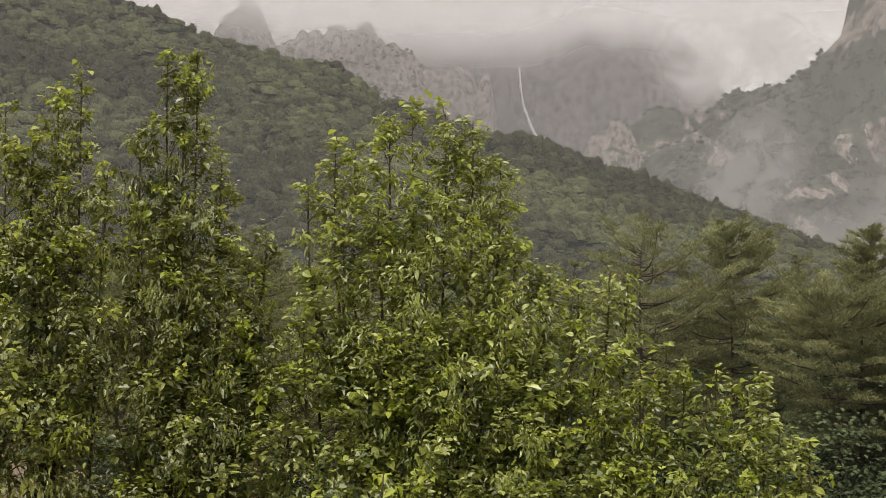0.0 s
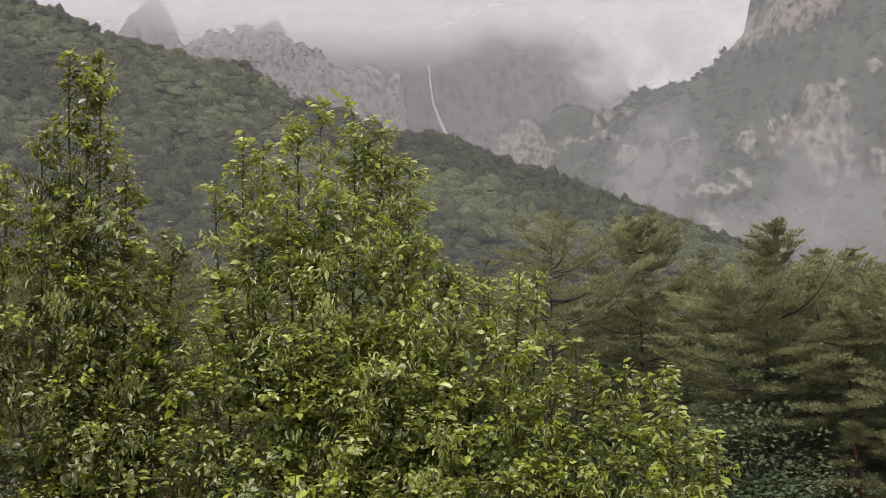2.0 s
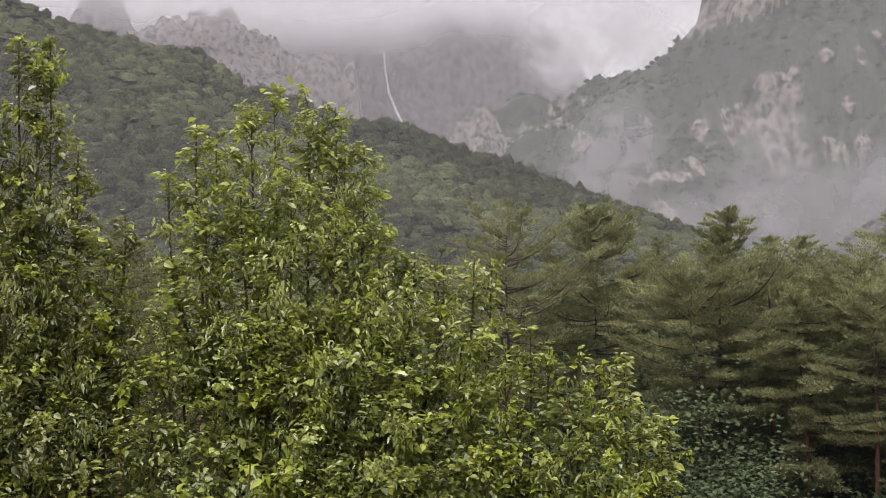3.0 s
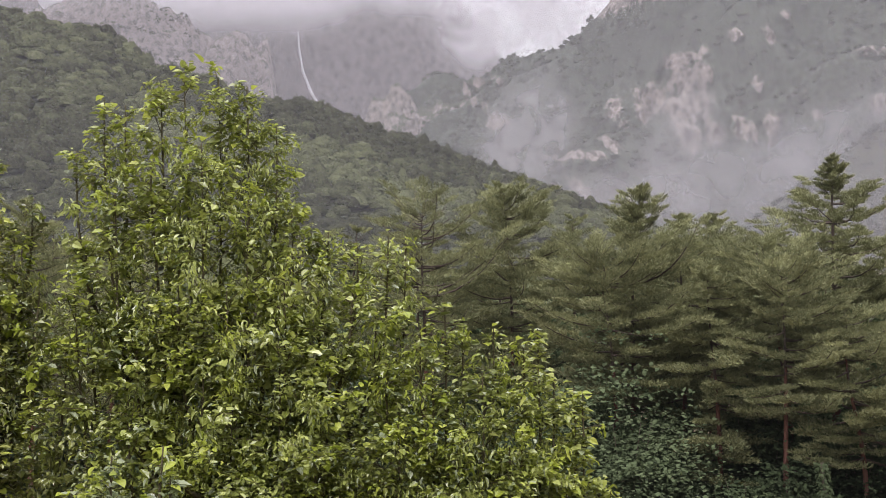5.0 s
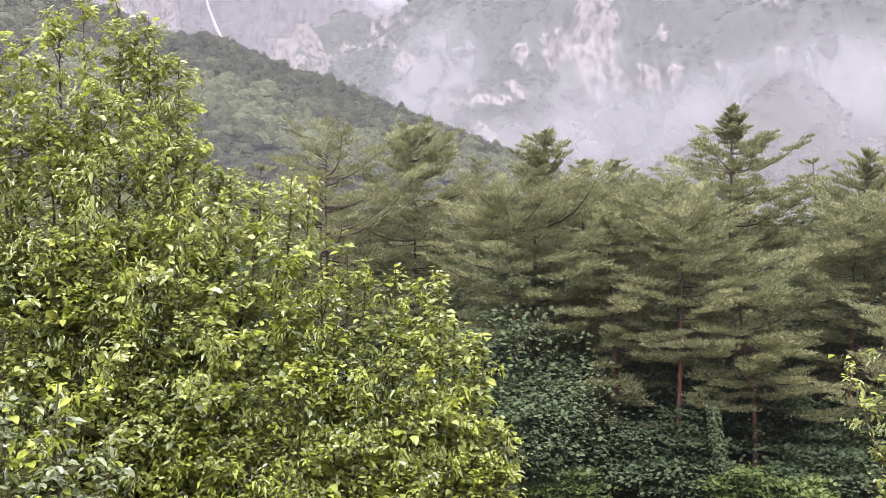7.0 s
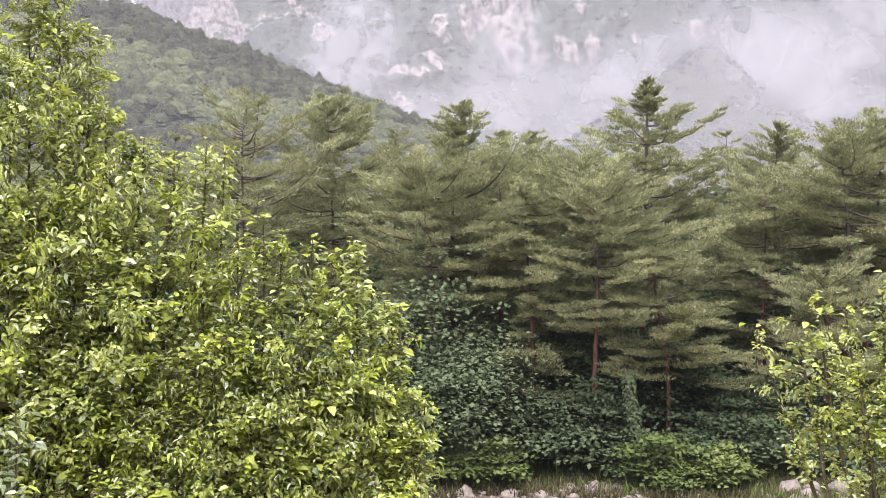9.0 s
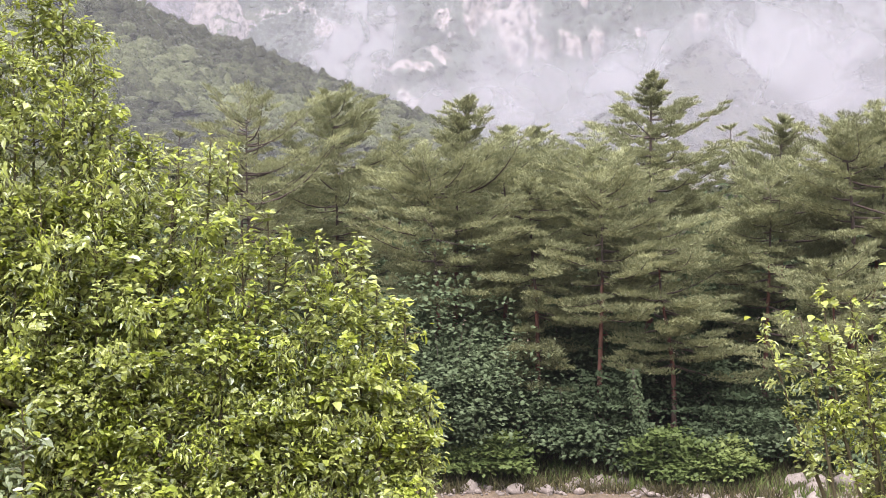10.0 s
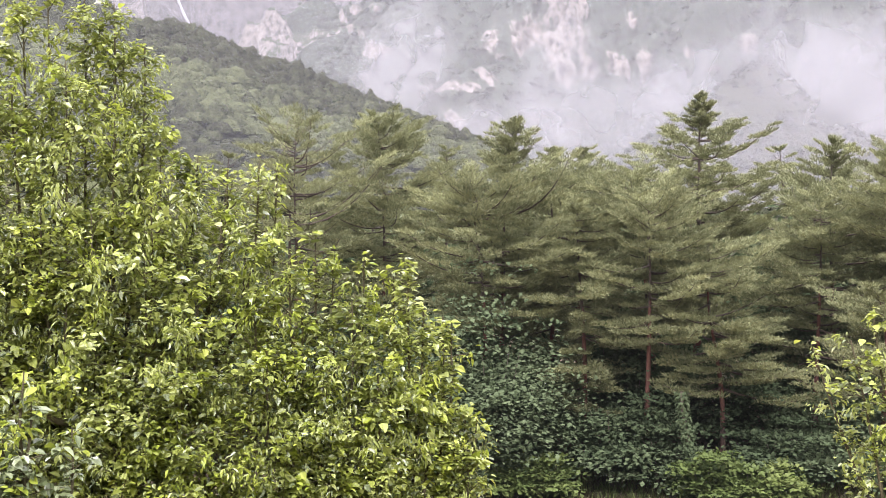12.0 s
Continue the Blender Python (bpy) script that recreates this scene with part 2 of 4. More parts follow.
LEAF = leaf_material("poplar_leaf", (0.084, 0.104, 0.024), (0.262, 0.296, 0.062), (0.45, 0.485, 0.17), 0.34, 0.28, 0.8, 0.5)
# LEAF darkened by a third: the left trees' shade put into the colour
DARK_LEAF = leaf_material("darkened_leaf", (0.055, 0.066, 0.018), (0.170, 0.186, 0.042), (0.36, 0.375, 0.12), 0.33, 0.30, 0.8, 0.5)
PALE = leaf_material("pale_leaf", (0.11, 0.135, 0.06), (0.21, 0.245, 0.125), (0.37, 0.40, 0.26), 0.3, 0.25, 0.8)
YOUNG = leaf_material("young_leaf", (0.20, 0.25, 0.028), (0.32, 0.37, 0.05), (0.48, 0.50, 0.12), 0.42, 0.32, 0.6)
NEEDLE = leaf_material("pine_needle", (0.104, 0.110, 0.056), (0.198, 0.205, 0.105), (0.295, 0.300, 0.148), 0.26, 0.7, 0.12, 0.35)
SHRUB = leaf_material("shrub_leaf", (0.048, 0.066, 0.036), (0.088, 0.116, 0.062), (0.145, 0.180, 0.098), 0.42, 0.9, 0.02, 0.14)
BRIGHT_SHRUB = leaf_material("bright_shrub_leaf", (0.070, 0.098, 0.030), (0.120, 0.155, 0.047), (0.20, 0.235, 0.075), 0.38, 0.55, 0.2, 0.3)
WOOD_LEAF = leaf_material("far_wood_leaf", (0.030, 0.037, 0.020), (0.060, 0.070, 0.035), (0.105, 0.120, 0.060), 0.10, 0.85, 0.05, 0.08)
CROWN = crown_material("far_crown", (0.024, 0.025, 0.015), (0.112, 0.122, 0.062))
# CROWN at about half tone: the dulling of distance put into the colour
DULL_CROWN = crown_material("dulled_far_crown", (0.014, 0.020, 0.014), (0.056, 0.070, 0.046))
GRASS = leaf_material("dry_grass", (0.050, 0.042, 0.022), (0.088, 0.078, 0.036), (0.165, 0.145, 0.065), 0.25, 0.6, 0.3)
BARK = rough_material("grey_bark", [(0.3, (0.06, 0.05, 0.035)), (0.7, (0.16, 0.135, 0.10))], 6.0, stretch=(1, 1, 0.3))
TWIG = rough_material("twig_bark", [(0.3, (0.05, 0.04, 0.022)), (0.7, (0.12, 0.10, 0.05))], 14.0)
PINE_BARK = pine_bark_material()
BRANCH_BARK = rough_material("pine_branch_bark", [(0.3, (0.04, 0.032, 0.027)), (0.7, (0.095, 0.065, 0.05))], 8.0)
STONE = rough_material("river_stone", [(0.25, (0.085, 0.072, 0.064)), (0.5, (0.19, 0.155, 0.135)), (0.8, (0.34, 0.285, 0.25))], 1.6, 0.85, 0.35)
SOIL = rough_material("forest_soil", [(0.25, (0.055, 0.042, 0.027)), (0.5, (0.13, 0.092, 0.058)), (0.8, (0.22, 0.155, 0.10))], 0.35, 0.95, 0.6, fine=14)
SAND = rough_material("orange_sand", [(0.25, (0.19, 0.135, 0.10)), (0.75, (0.36, 0.26, 0.19))], 1.2, 0.95, 0.4, fine=12)
HILL = rough_material("hill_floor", [(0.3, (0.02, 0.026, 0.013)), (0.7, (0.05, 0.055, 0.03))], 0.08, 0.95, 0.5)
GRANITE = mountain_material("granite", (0.10, 0.088, 0.086), (0.34, 0.295, 0.28), (0.045, 0.055, 0.035), (0.09, 0.10, 0.06), 1.02, 1.16, 0.034)
WEATHERED = mountain_material("weathered_granite", (0.08, 0.072, 0.07), (0.26, 0.226, 0.212), (0.035, 0.045, 0.028), (0.07, 0.08, 0.05), 0.80, 0.98, 0.06)
DARK_CLIFF = mountain_material("wet_dark_granite", (0.085, 0.078, 0.080), (0.20, 0.178, 0.175), (0.035, 0.045, 0.028), (0.07, 0.08, 0.05), 0.86, 1.02, 0.025)
SLOPE = bare_rock_material("wooded_granite", (0.045, 0.039, 0.037), (0.22, 0.19, 0.175), (0.014, 0.020, 0.014), (0.050, 0.064, 0.043))
WATER = rough_material("white_water", [(0.3, (0.50, 0.51, 0.53)), (0.7, (0.68, 0.68, 0.70))], 0.3, 0.5, 0.2)


# ---- mesh helpers ----
rng = np.random.default_rng(7)
LATTICE = np.random.default_rng(3).random((256, 256))


def value_noise(x, y):
    xi, yi = np.floor(x).astype(int), np.floor(y).astype(int)
    u, v = x - xi, y - yi
    u, v = u * u * (3 - 2 * u), v * v * (3 - 2 * v)
    a, b = LATTICE[xi % 256, yi % 256], LATTICE[(xi + 1) % 256, yi % 256]
    c, d = LATTICE[xi % 256, (yi + 1) % 256], LATTICE[(xi + 1) % 256, (yi + 1) % 256]
    return (a * (1 - u) + b * u) * (1 - v) + (c * (1 - u) + d * u) * v


def fbm(x, y, octaves=5, gain=0.5, shift=0.0):
    """Fractal noise about 0, roughly -1 to 1."""
    total, size, amp = 0.0, 0.0, 1.0
    for k in range(octaves):
        total = total + amp * (value_noise(x + shift + 17.3 * k, y + shift * 0.7 + 9.1 * k) * 2 - 1)
        size += amp
        amp *= gain
        x, y = x * 2.03, y * 2.03
    return total / size * 1.6


def mesh_of(name, verts, faces, material, tone=None, smooth=False):
    """A mesh from arrays: verts (n, 3), faces (m, k)."""
    verts, faces = np.asarray(verts, dtype=np.float32), np.asarray(faces, dtype=np.int32)
    me = bpy.data.meshes.new(name)
    me.vertices.add(len(verts))
    me.vertices.foreach_set("co", verts.ravel())
    m, k = faces.shape
    me.loops.add(m * k)
    me.loops.foreach_set("vertex_index", faces.ravel())
    me.polygons.add(m)
    me.polygons.foreach_set("loop_start", np.arange(0, m * k, k, dtype=np.int32))
    if tone is not None:
        me.attributes.new("tone", "FLOAT", "FACE").data.foreach_set("value", np.asarray(tone, dtype=np.float32))
    me.polygons.foreach_set("use_smooth", np.full(m, smooth, dtype=bool))
    me.materials.append(material)
    me.update(calc_edges=True)
    return me


def part(name, me, parent, label="", kind=""):
    ob = new(name, me)
    ob.parent = parent
    return tagged(ob, label, kind=kind)


def thing(name, place, label, category, group="", kind=""):
    ob = new(name)
    ob.location = place
    ob.empty_display_size = 0.2
    return tagged(ob, label, category, group, kind)


def unit(v):
    return v / np.maximum(np.linalg.norm(v, axis=-1, keepdims=True), 1e-9)


def tube(points, radii, sides=6):
    """Vertices and quads of a round tapering tube along points."""
    p, r = np.asarray(points, float), np.asarray(radii, float)
    d = unit(np.gradient(p, axis=0))
    ref = np.where(np.abs(d[:, 2:3]) > 0.9, [[1.0, 0, 0]], [[0, 0, 1.0]])
    a = unit(np.cross(d, ref))
    b = np.cross(d, a)
    ang = np.arange(sides) * 2 * np.pi / sides
    v = p[:, None] + r[:, None, None] * (np.cos(ang)[None, :, None] * a[:, None] + np.sin(ang)[None, :, None] * b[:, None])
    n, f = len(p), []
    for i in range(n - 1):
        for j in range(sides):
            k = (j + 1) % sides
            f.append((i * sides + j, i * sides + k, (i + 1) * sides + k, (i + 1) * sides + j))
    return v.reshape(-1, 3), np.array(f)


class Bag:
    """Collects pieces of one mesh."""

    def __init__(self):
        self.v, self.f, self.t, self.n = [], [], [], 0

    def add(self, v, f, tone=None):
        self.v.append(np.asarray(v, float))
        self.f.append(np.asarray(f) + self.n)
        self.t.append(np.full(len(f), 0.5) if tone is None else np.asarray(tone, float))
        self.n += len(v)

    def mesh(self, name, material, smooth=False):
        return mesh_of(name, np.concatenate(self.v), np.concatenate(self.f), material, np.concatenate(self.t), smooth)


LEAF_SHAPE = np.array([(0, 0, 0), (0.33, 0.26, 0.09), (0.27, 0.66, 0.05), (0, 1.04, -0.14), (-0.27, 0.66, 0.05), (-0.33, 0.26, 0.09)])
LEAF_FACES = np.array([(0, 1, 2, 3), (0, 3, 4, 5)])
SMALL_SHAPE = np.array([(0, 0, 0), (-0.30, 0.5, 0.06), (0.30, 0.5, 0.06), (0, 1.0, -0.08)])
SMALL_FACES = np.array([(0, 2, 1), (1, 2, 3)])


def leaves(base, tip_way, up_way, length, shape=LEAF_SHAPE, faces=LEAF_FACES):
    """Leaf blades at the bases, pointing along tip_way with their upper side towards up_way."""
    y = unit(tip_way)
    x = unit(np.cross(y, up_way))
    z = np.cross(x, y)
    s = length[:, None, None]
    v = base[:, None] + s * (shape[None, :, 0:1] * x[:, None] + shape[None, :, 1:2] * y[:, None] + shape[None, :, 2:3] * z[:, None])
    n, k = len(base), len(shape)
    f = (np.arange(n) * k)[:, None, None] + faces[None]
    return v.reshape(-1, 3), f.reshape(-1, faces.shape[1])


# ---- ground and mountains ----
def grid_mesh(name, xs, ys, height, material, smooth=True):
    x, y = np.meshgrid(xs, ys)
    z = height(x, y)
    nx, ny = len(xs), len(ys)
    i = (np.arange(ny - 1)[:, None] * nx + np.arange(nx - 1)[None]).ravel()
    f = np.stack([i, i + 1, i + 1 + nx, i + nx], axis=1)
    return mesh_of(name, np.stack([x, y, z], -1).reshape(-1, 3), f, material, smooth=smooth)


def bank(x, y):
    """How far a place lies beyond the edge of the river bed, in metres: the wood begins there."""
    return y * 0.87 + x * 0.45 - 32.4 + 0.8 * np.sin(x * 0.35)


def ground_height(x, y):
    b = np.clip(bank(x, y), -60, 400)
    rise = 0.1 + 0.6 / (1 + np.exp(-(b - 1.0) * 1.6)) + np.clip(b - 6, 0, 200) * 0.045
    near = np.clip((9.0 - np.hypot(x, y)) / 9.0, 0, 1)
    far = np.clip((np.hypot(x, y) - 300) / 400, 0, 1)
    return rise * (1 - far) + 0.05 * fbm(x * 0.5, y * 0.5, 3) * (1 - far) - far * 2 + 4.0 * near ** 1.5


def spaced(lo, hi, fine_lo, fine_hi, fine, coarse):
    return np.concatenate([np.linspace(lo, fine_lo, coarse, endpoint=False), np.arange(fine_lo, fine_hi, fine), np.linspace(fine_hi, hi, coarse)])


tagged(new("ground", grid_mesh("ground", spaced(-3000, 3000, -40, 60, 0.8, 14), spaced(-3000, 3000, -12, 90, 0.8, 14), ground_height, SOIL)),
       "brown forest soil and river bed, nearly level", "ground", kind="structure")


def curve_at(x, table):
    return np.interp(x, [a for a, _ in table], [b for _, b in table])


RIDGE_TOP = [(-400, 150), (-200, 128), (-130, 108), (-87, 89.5), (-64, 81), (-52, 77), (-40, 72), (-27, 68.5), (-17, 61.5), (-6, 57), (7, 50), (18, 49), (26, 45), (32, 40.5),
             (45, 35.5), (58, 31), (65, 27.5), (71, 24.5), (75, 21.5), (80, 15), (95, 8), (140, 3), (200, -4)]


def ridge_height(x, y):
    crest = 322 - np.clip(x + 60, 0, 200) * 0.48
    top = curve_at(x, RIDGE_TOP)
    s = np.clip((y - 95) / (crest - 95), 0, None)
    front = np.where(s < 1, s ** 1.25, np.clip(2.0 - s, -0.3, 1))
    gully = 5.0 * fbm(x * 0.022, y * 0.012, 4) + 1.5 * fbm(x * 0.09, y * 0.09, 3, shift=5)
    return top * front + gully * np.clip(s, 0, 1) * np.clip(1.25 - s, 0.2, 1) - 1.0


def gauss(x, y, cx, cy, rx, ry):
    return np.exp(-((x - cx) / rx) ** 2 - ((y - cy) / ry) ** 2)


RIGHT_TOP = [(20, 60), (60, 95), (85, 107), (131, 122), (156, 129), (174, 142), (201, 148), (213, 158), (219, 163), (224, 185), (240, 215), (270, 260), (330, 320), (420, 380), (700, 430)]


# bare faces on the mountain: x, height, half width, half height, lean
BARE = [(224, 116, 6.4, 4.1, 0), (223, 104, 3.9, 8.8, 0), (213, 92, 10, 14, -12), (211, 74, 5.4, 11.2, 0), (195, 93, 3.2, 8.1, 25), (197, 83, 4.6, 3.1, 0),
        (177, 69, 3.7, 5.8, 0), (168, 64, 6, 3, 0), (220, 72, 3.0, 7.9, 0), (229, 72, 3.0, 9.0, 0), (241, 95, 1.8, 5, 10), (238, 73, 3, 9.8, 12),
        (240, 122, 3, 4, 0), (254, 121, 2.6, 7, 0), (263, 130, 2.4, 3, 0), (285, 106, 6.4, 2.7, 0), (274, 79, 3.6, 5.6, 20), (271, 65, 2.5, 5, 0),
        (220, 165, 9, 11.6, 20), (227, 164, 12.4, 12.4, 0), (236, 164, 7.6, 9.1, 0), (145, 117, 2.4, 15.3, 0)]
BARE += [(154, 129, 3.5, 5, 0), (159, 123, 2.5, 2.6, 0), (162, 66, 5.9, 3.8, 0), (158, 50, 3.1, 6.5, 0), (256, 89, 1.6, 1.5, 0), (148, 94, 4, 8, 0),
         (256, 77, 2, 3.6, 0), (259, 68, 1.6, 1.8, 0), (218, 158, 12.8, 3.2, 0)]


def right_height(x, y):
    crest = curve_at(x, [(20, 830), (85, 800), (174, 752), (221, 690), (300, 660), (450, 600), (700, 480)])
    foot = curve_at(x, [(20, 620), (150, 470), (300, 420), (500, 330), (700, 260)])
    top = curve_at(x, RIGHT_TOP)
    s = (y - foot) / (crest - foot)
    front = np.where(s < 1, np.clip(s, 0, 1) ** 0.9, np.clip(1 - (s - 1) * 1.2, 0, 1))
    rough = 16 * fbm(x * 0.016, y * 0.016, 5, 0.55, shift=2) + 9 * np.abs(fbm(x * 0.03, y * 0.012, 4, shift=11))
    steps = 7 * np.tanh(6 * fbm(x * 0.012, y * 0.03, 4, shift=23))
    on = np.clip(s * 2.5, 0, 1) * np.clip((1.15 - s) * 4, 0.15, 1)
    return top * front + (rough + steps) * on - 6


def bare_rock(x, z):
    """How far inside a bare face a place of the mountain lies: about 1 in its heart, 0 at its rim."""
    best = np.full(np.shape(x), -1.0)
    for cx, cz, half, tall, lean in BARE:
        dx = (x - cx - (z - cz) * math.tan(radians(lean))) / (half * 1.12)
        best = np.maximum(best, 1 - np.hypot(dx, (z - cz) / (tall * 1.12)))
    return best


def mountain_mesh():
    """The slope as a grid, its bare faces pushed out and broken into ribs and ledges."""
    xs = np.concatenate([np.arange(20, 130, 6.0), np.arange(130, 310, 1.1), np.arange(310, 706, 6.0)])
    ys = np.concatenate([np.arange(250, 470, 6.0), np.arange(470, 770, 1.3), np.arange(770, 862, 5.0)])
    me = grid_mesh("mountain", xs, ys, right_height, SLOPE)
    co = np.empty(len(me.vertices) * 3, dtype=np.float32)
    me.vertices.foreach_get("co", co)
    co = co.reshape(-1, 3)
    x, z = co[:, 0].copy(), co[:, 2].copy()
    field = bare_rock(x, z)
    proud = np.clip(field * 3 + 0.4 * fbm(x * 0.2, z * 0.2, 3), 0, 1)
    ribs = np.abs(fbm(x * 0.16, z * 0.035, 4, shift=19)) + 0.5 * np.tanh(4 * fbm(x * 0.05, z * 0.16, 3, shift=29))
    co[:, 1] -= proud * (1.5 + 3.5 * ribs)
    me.vertices.foreach_set("co", co.ravel())
    me.attributes.new("rock", "FLOAT", "POINT").data.foreach_set("value", field.astype(np.float32))
    me.update()
    return me


def spur_height(x, y):
    ridge = 64 - np.where(x < 234, (234 - x) * 0.62, (x - 234) * 0.60)
    a = np.maximum(ridge, 0) * np.exp(-((y - 412) / 35) ** 2)
    b = 24 * gauss(x, y, 215, 445, 45, 45) + 12 * gauss(x, y, 330, 440, 80, 60)
    return np.maximum(a, b) + 4 * fbm(x * 0.03, y * 0.03, 4, shift=31) - 4


def wall_height(x, y):
    top = curve_at(x, [(-300, 300), (0, 300), (150, 292), (200, 270), (228, 246), (250, 212), (285, 160), (330, 120), (420, 90)])
    s = np.clip((y - 1040) / 75, 0, 1)
    rough = 12 * fbm(x * 0.018, y * 0.05, 5, 0.55, shift=41)
    return 60 + (top - 60) * s ** 0.55 + rough * np.clip(s * 3, 0, 1) * np.clip(3 * (1.2 - s), 0.3, 1) - np.clip(y - 1118, 0, 300) * 0.6


def bluff_height(x, y):
    top = curve_at(x, [(-420, 205), (-240, 212), (-160, 206), (-125, 206), (-102, 214), (-84, 222), (-70, 218), (-56, 220), (-44, 211), (-31, 205), (-14, 190), (-2, 200), (11, 204), (22, 194), (34, 196), (39, 160), (46, 110), (70, 60), (120, 40)])
    s = np.clip((y - 870) / 85, 0, 2)
    front = np.where(s < 1, np.clip(s, 0, 1) ** 0.6, np.clip(1.9 - s * 0.9, 0.3, 1))
    rough = 15 * fbm(x * 0.035, y * 0.03, 6, 0.6, shift=51) + 4 * np.abs(fbm(x * 0.11, y * 0.03, 4, 0.6, shift=57))
    return 50 + (top - 50) * front + rough * np.clip(s * 3, 0, 1)


def peak_height(x, y):
    return 40 + 215 * np.exp(-np.abs((x + 160) / 66) ** 1.9) * np.exp(-((y - 1000) / 55) ** 2) + 11 * fbm(x * 0.045, y * 0.045, 5, 0.6, shift=61)


def outcrop_height(x, y):
    top = curve_at(x, [(40, 40), (70, 90), (84, 108), (100, 118), (118, 112), (135, 116), (150, 108), (175, 60), (200, 30)])
    s = np.clip((y - 690) / 50, 0, 2)
    front = np.where(s < 1, s ** 0.6, np.clip(1.8 - s * 0.8, 0, 1))
    return 20 + (top - 20) * front + 14 * fbm(x * 0.05, y * 0.05, 6, 0.62, shift=71)


def unseen_slope_height(x, y):
    """A slope behind the camera, never seen, added to block the low sky."""
    s = np.clip((-14 - y) / 90, 0, 1)
    return 42 * s ** 0.85 + 4 * fbm(x * 0.03, y * 0.03, 4, shift=81) * s - 3


for name, span_x, span_y, step, height, material, label in (
        # added out of view at the back: it cuts low sky light
        ("back_slope", (-160, 160), (-130, -13), 4.0, unseen_slope_height, HILL, "unseen dark slope behind, added to block low sky light"),
        ("hill", (-260, 190), (90, 420), 3.0, ridge_height, HILL, "dark wooded hillside falling towards the valley"),
        ("mountain", (20, 700), (250, 860), 4.0, right_height, SLOPE, "steep granite mountain with scrub and bare rock faces"),
        ("spur", (120, 430), (360, 560), 4.0, spur_height, HILL, "low wooded spur at the mountain's foot in mist"),
        ("outcrop", (40, 200), (685, 790), 1.3, outcrop_height, WEATHERED, "pale rocky outcrop above the wooded valley"),
        ("cliff", (-300, 420), (1030, 1200), 4.0, wall_height, DARK_CLIFF, "high grey granite cliff with its top in cloud"),
        ("bluff", (-420, 120), (865, 1060), 1.8, bluff_height, GRANITE, "craggy pale granite bluff with several summits"),
        ("peak", (-360, 20), (930, 1070), 3.0, peak_height, DARK_CLIFF, "distant dark peak fading into the cloud")):
    xs, ys = np.arange(span_x[0], span_x[1] + step, step), np.arange(span_y[0], span_y[1] + step, step)
    me = mountain_mesh() if name == "mountain" else grid_mesh(name, xs, ys, height, material)
    tagged(new(name, me), label, name, kind="structure")


def crown_shell():
    """A dome of triangles on the unit sphere, open below."""
    rings, sides = 3, 7
    v = [(0.0, 0.0, 1.0)]
    for i in range(1, rings + 1):
        a = i / rings * radians(105)
        v += [(math.sin(a) * math.cos(j * 6.2832 / sides + 0.3 * i), math.sin(a) * math.sin(j * 6.2832 / sides + 0.3 * i), math.cos(a)) for j in range(sides)]
    f = [(0, 1 + j, 1 + (j + 1) % sides) for j in range(sides)]
    for i in range(rings - 1):
        for j in range(sides):
            a, b = 1 + i * sides + j, 1 + i * sides + (j + 1) % sides
            f += [(a, a + sides, b + sides), (a, b + sides, b)]
    return np.array(v), np.array(f)


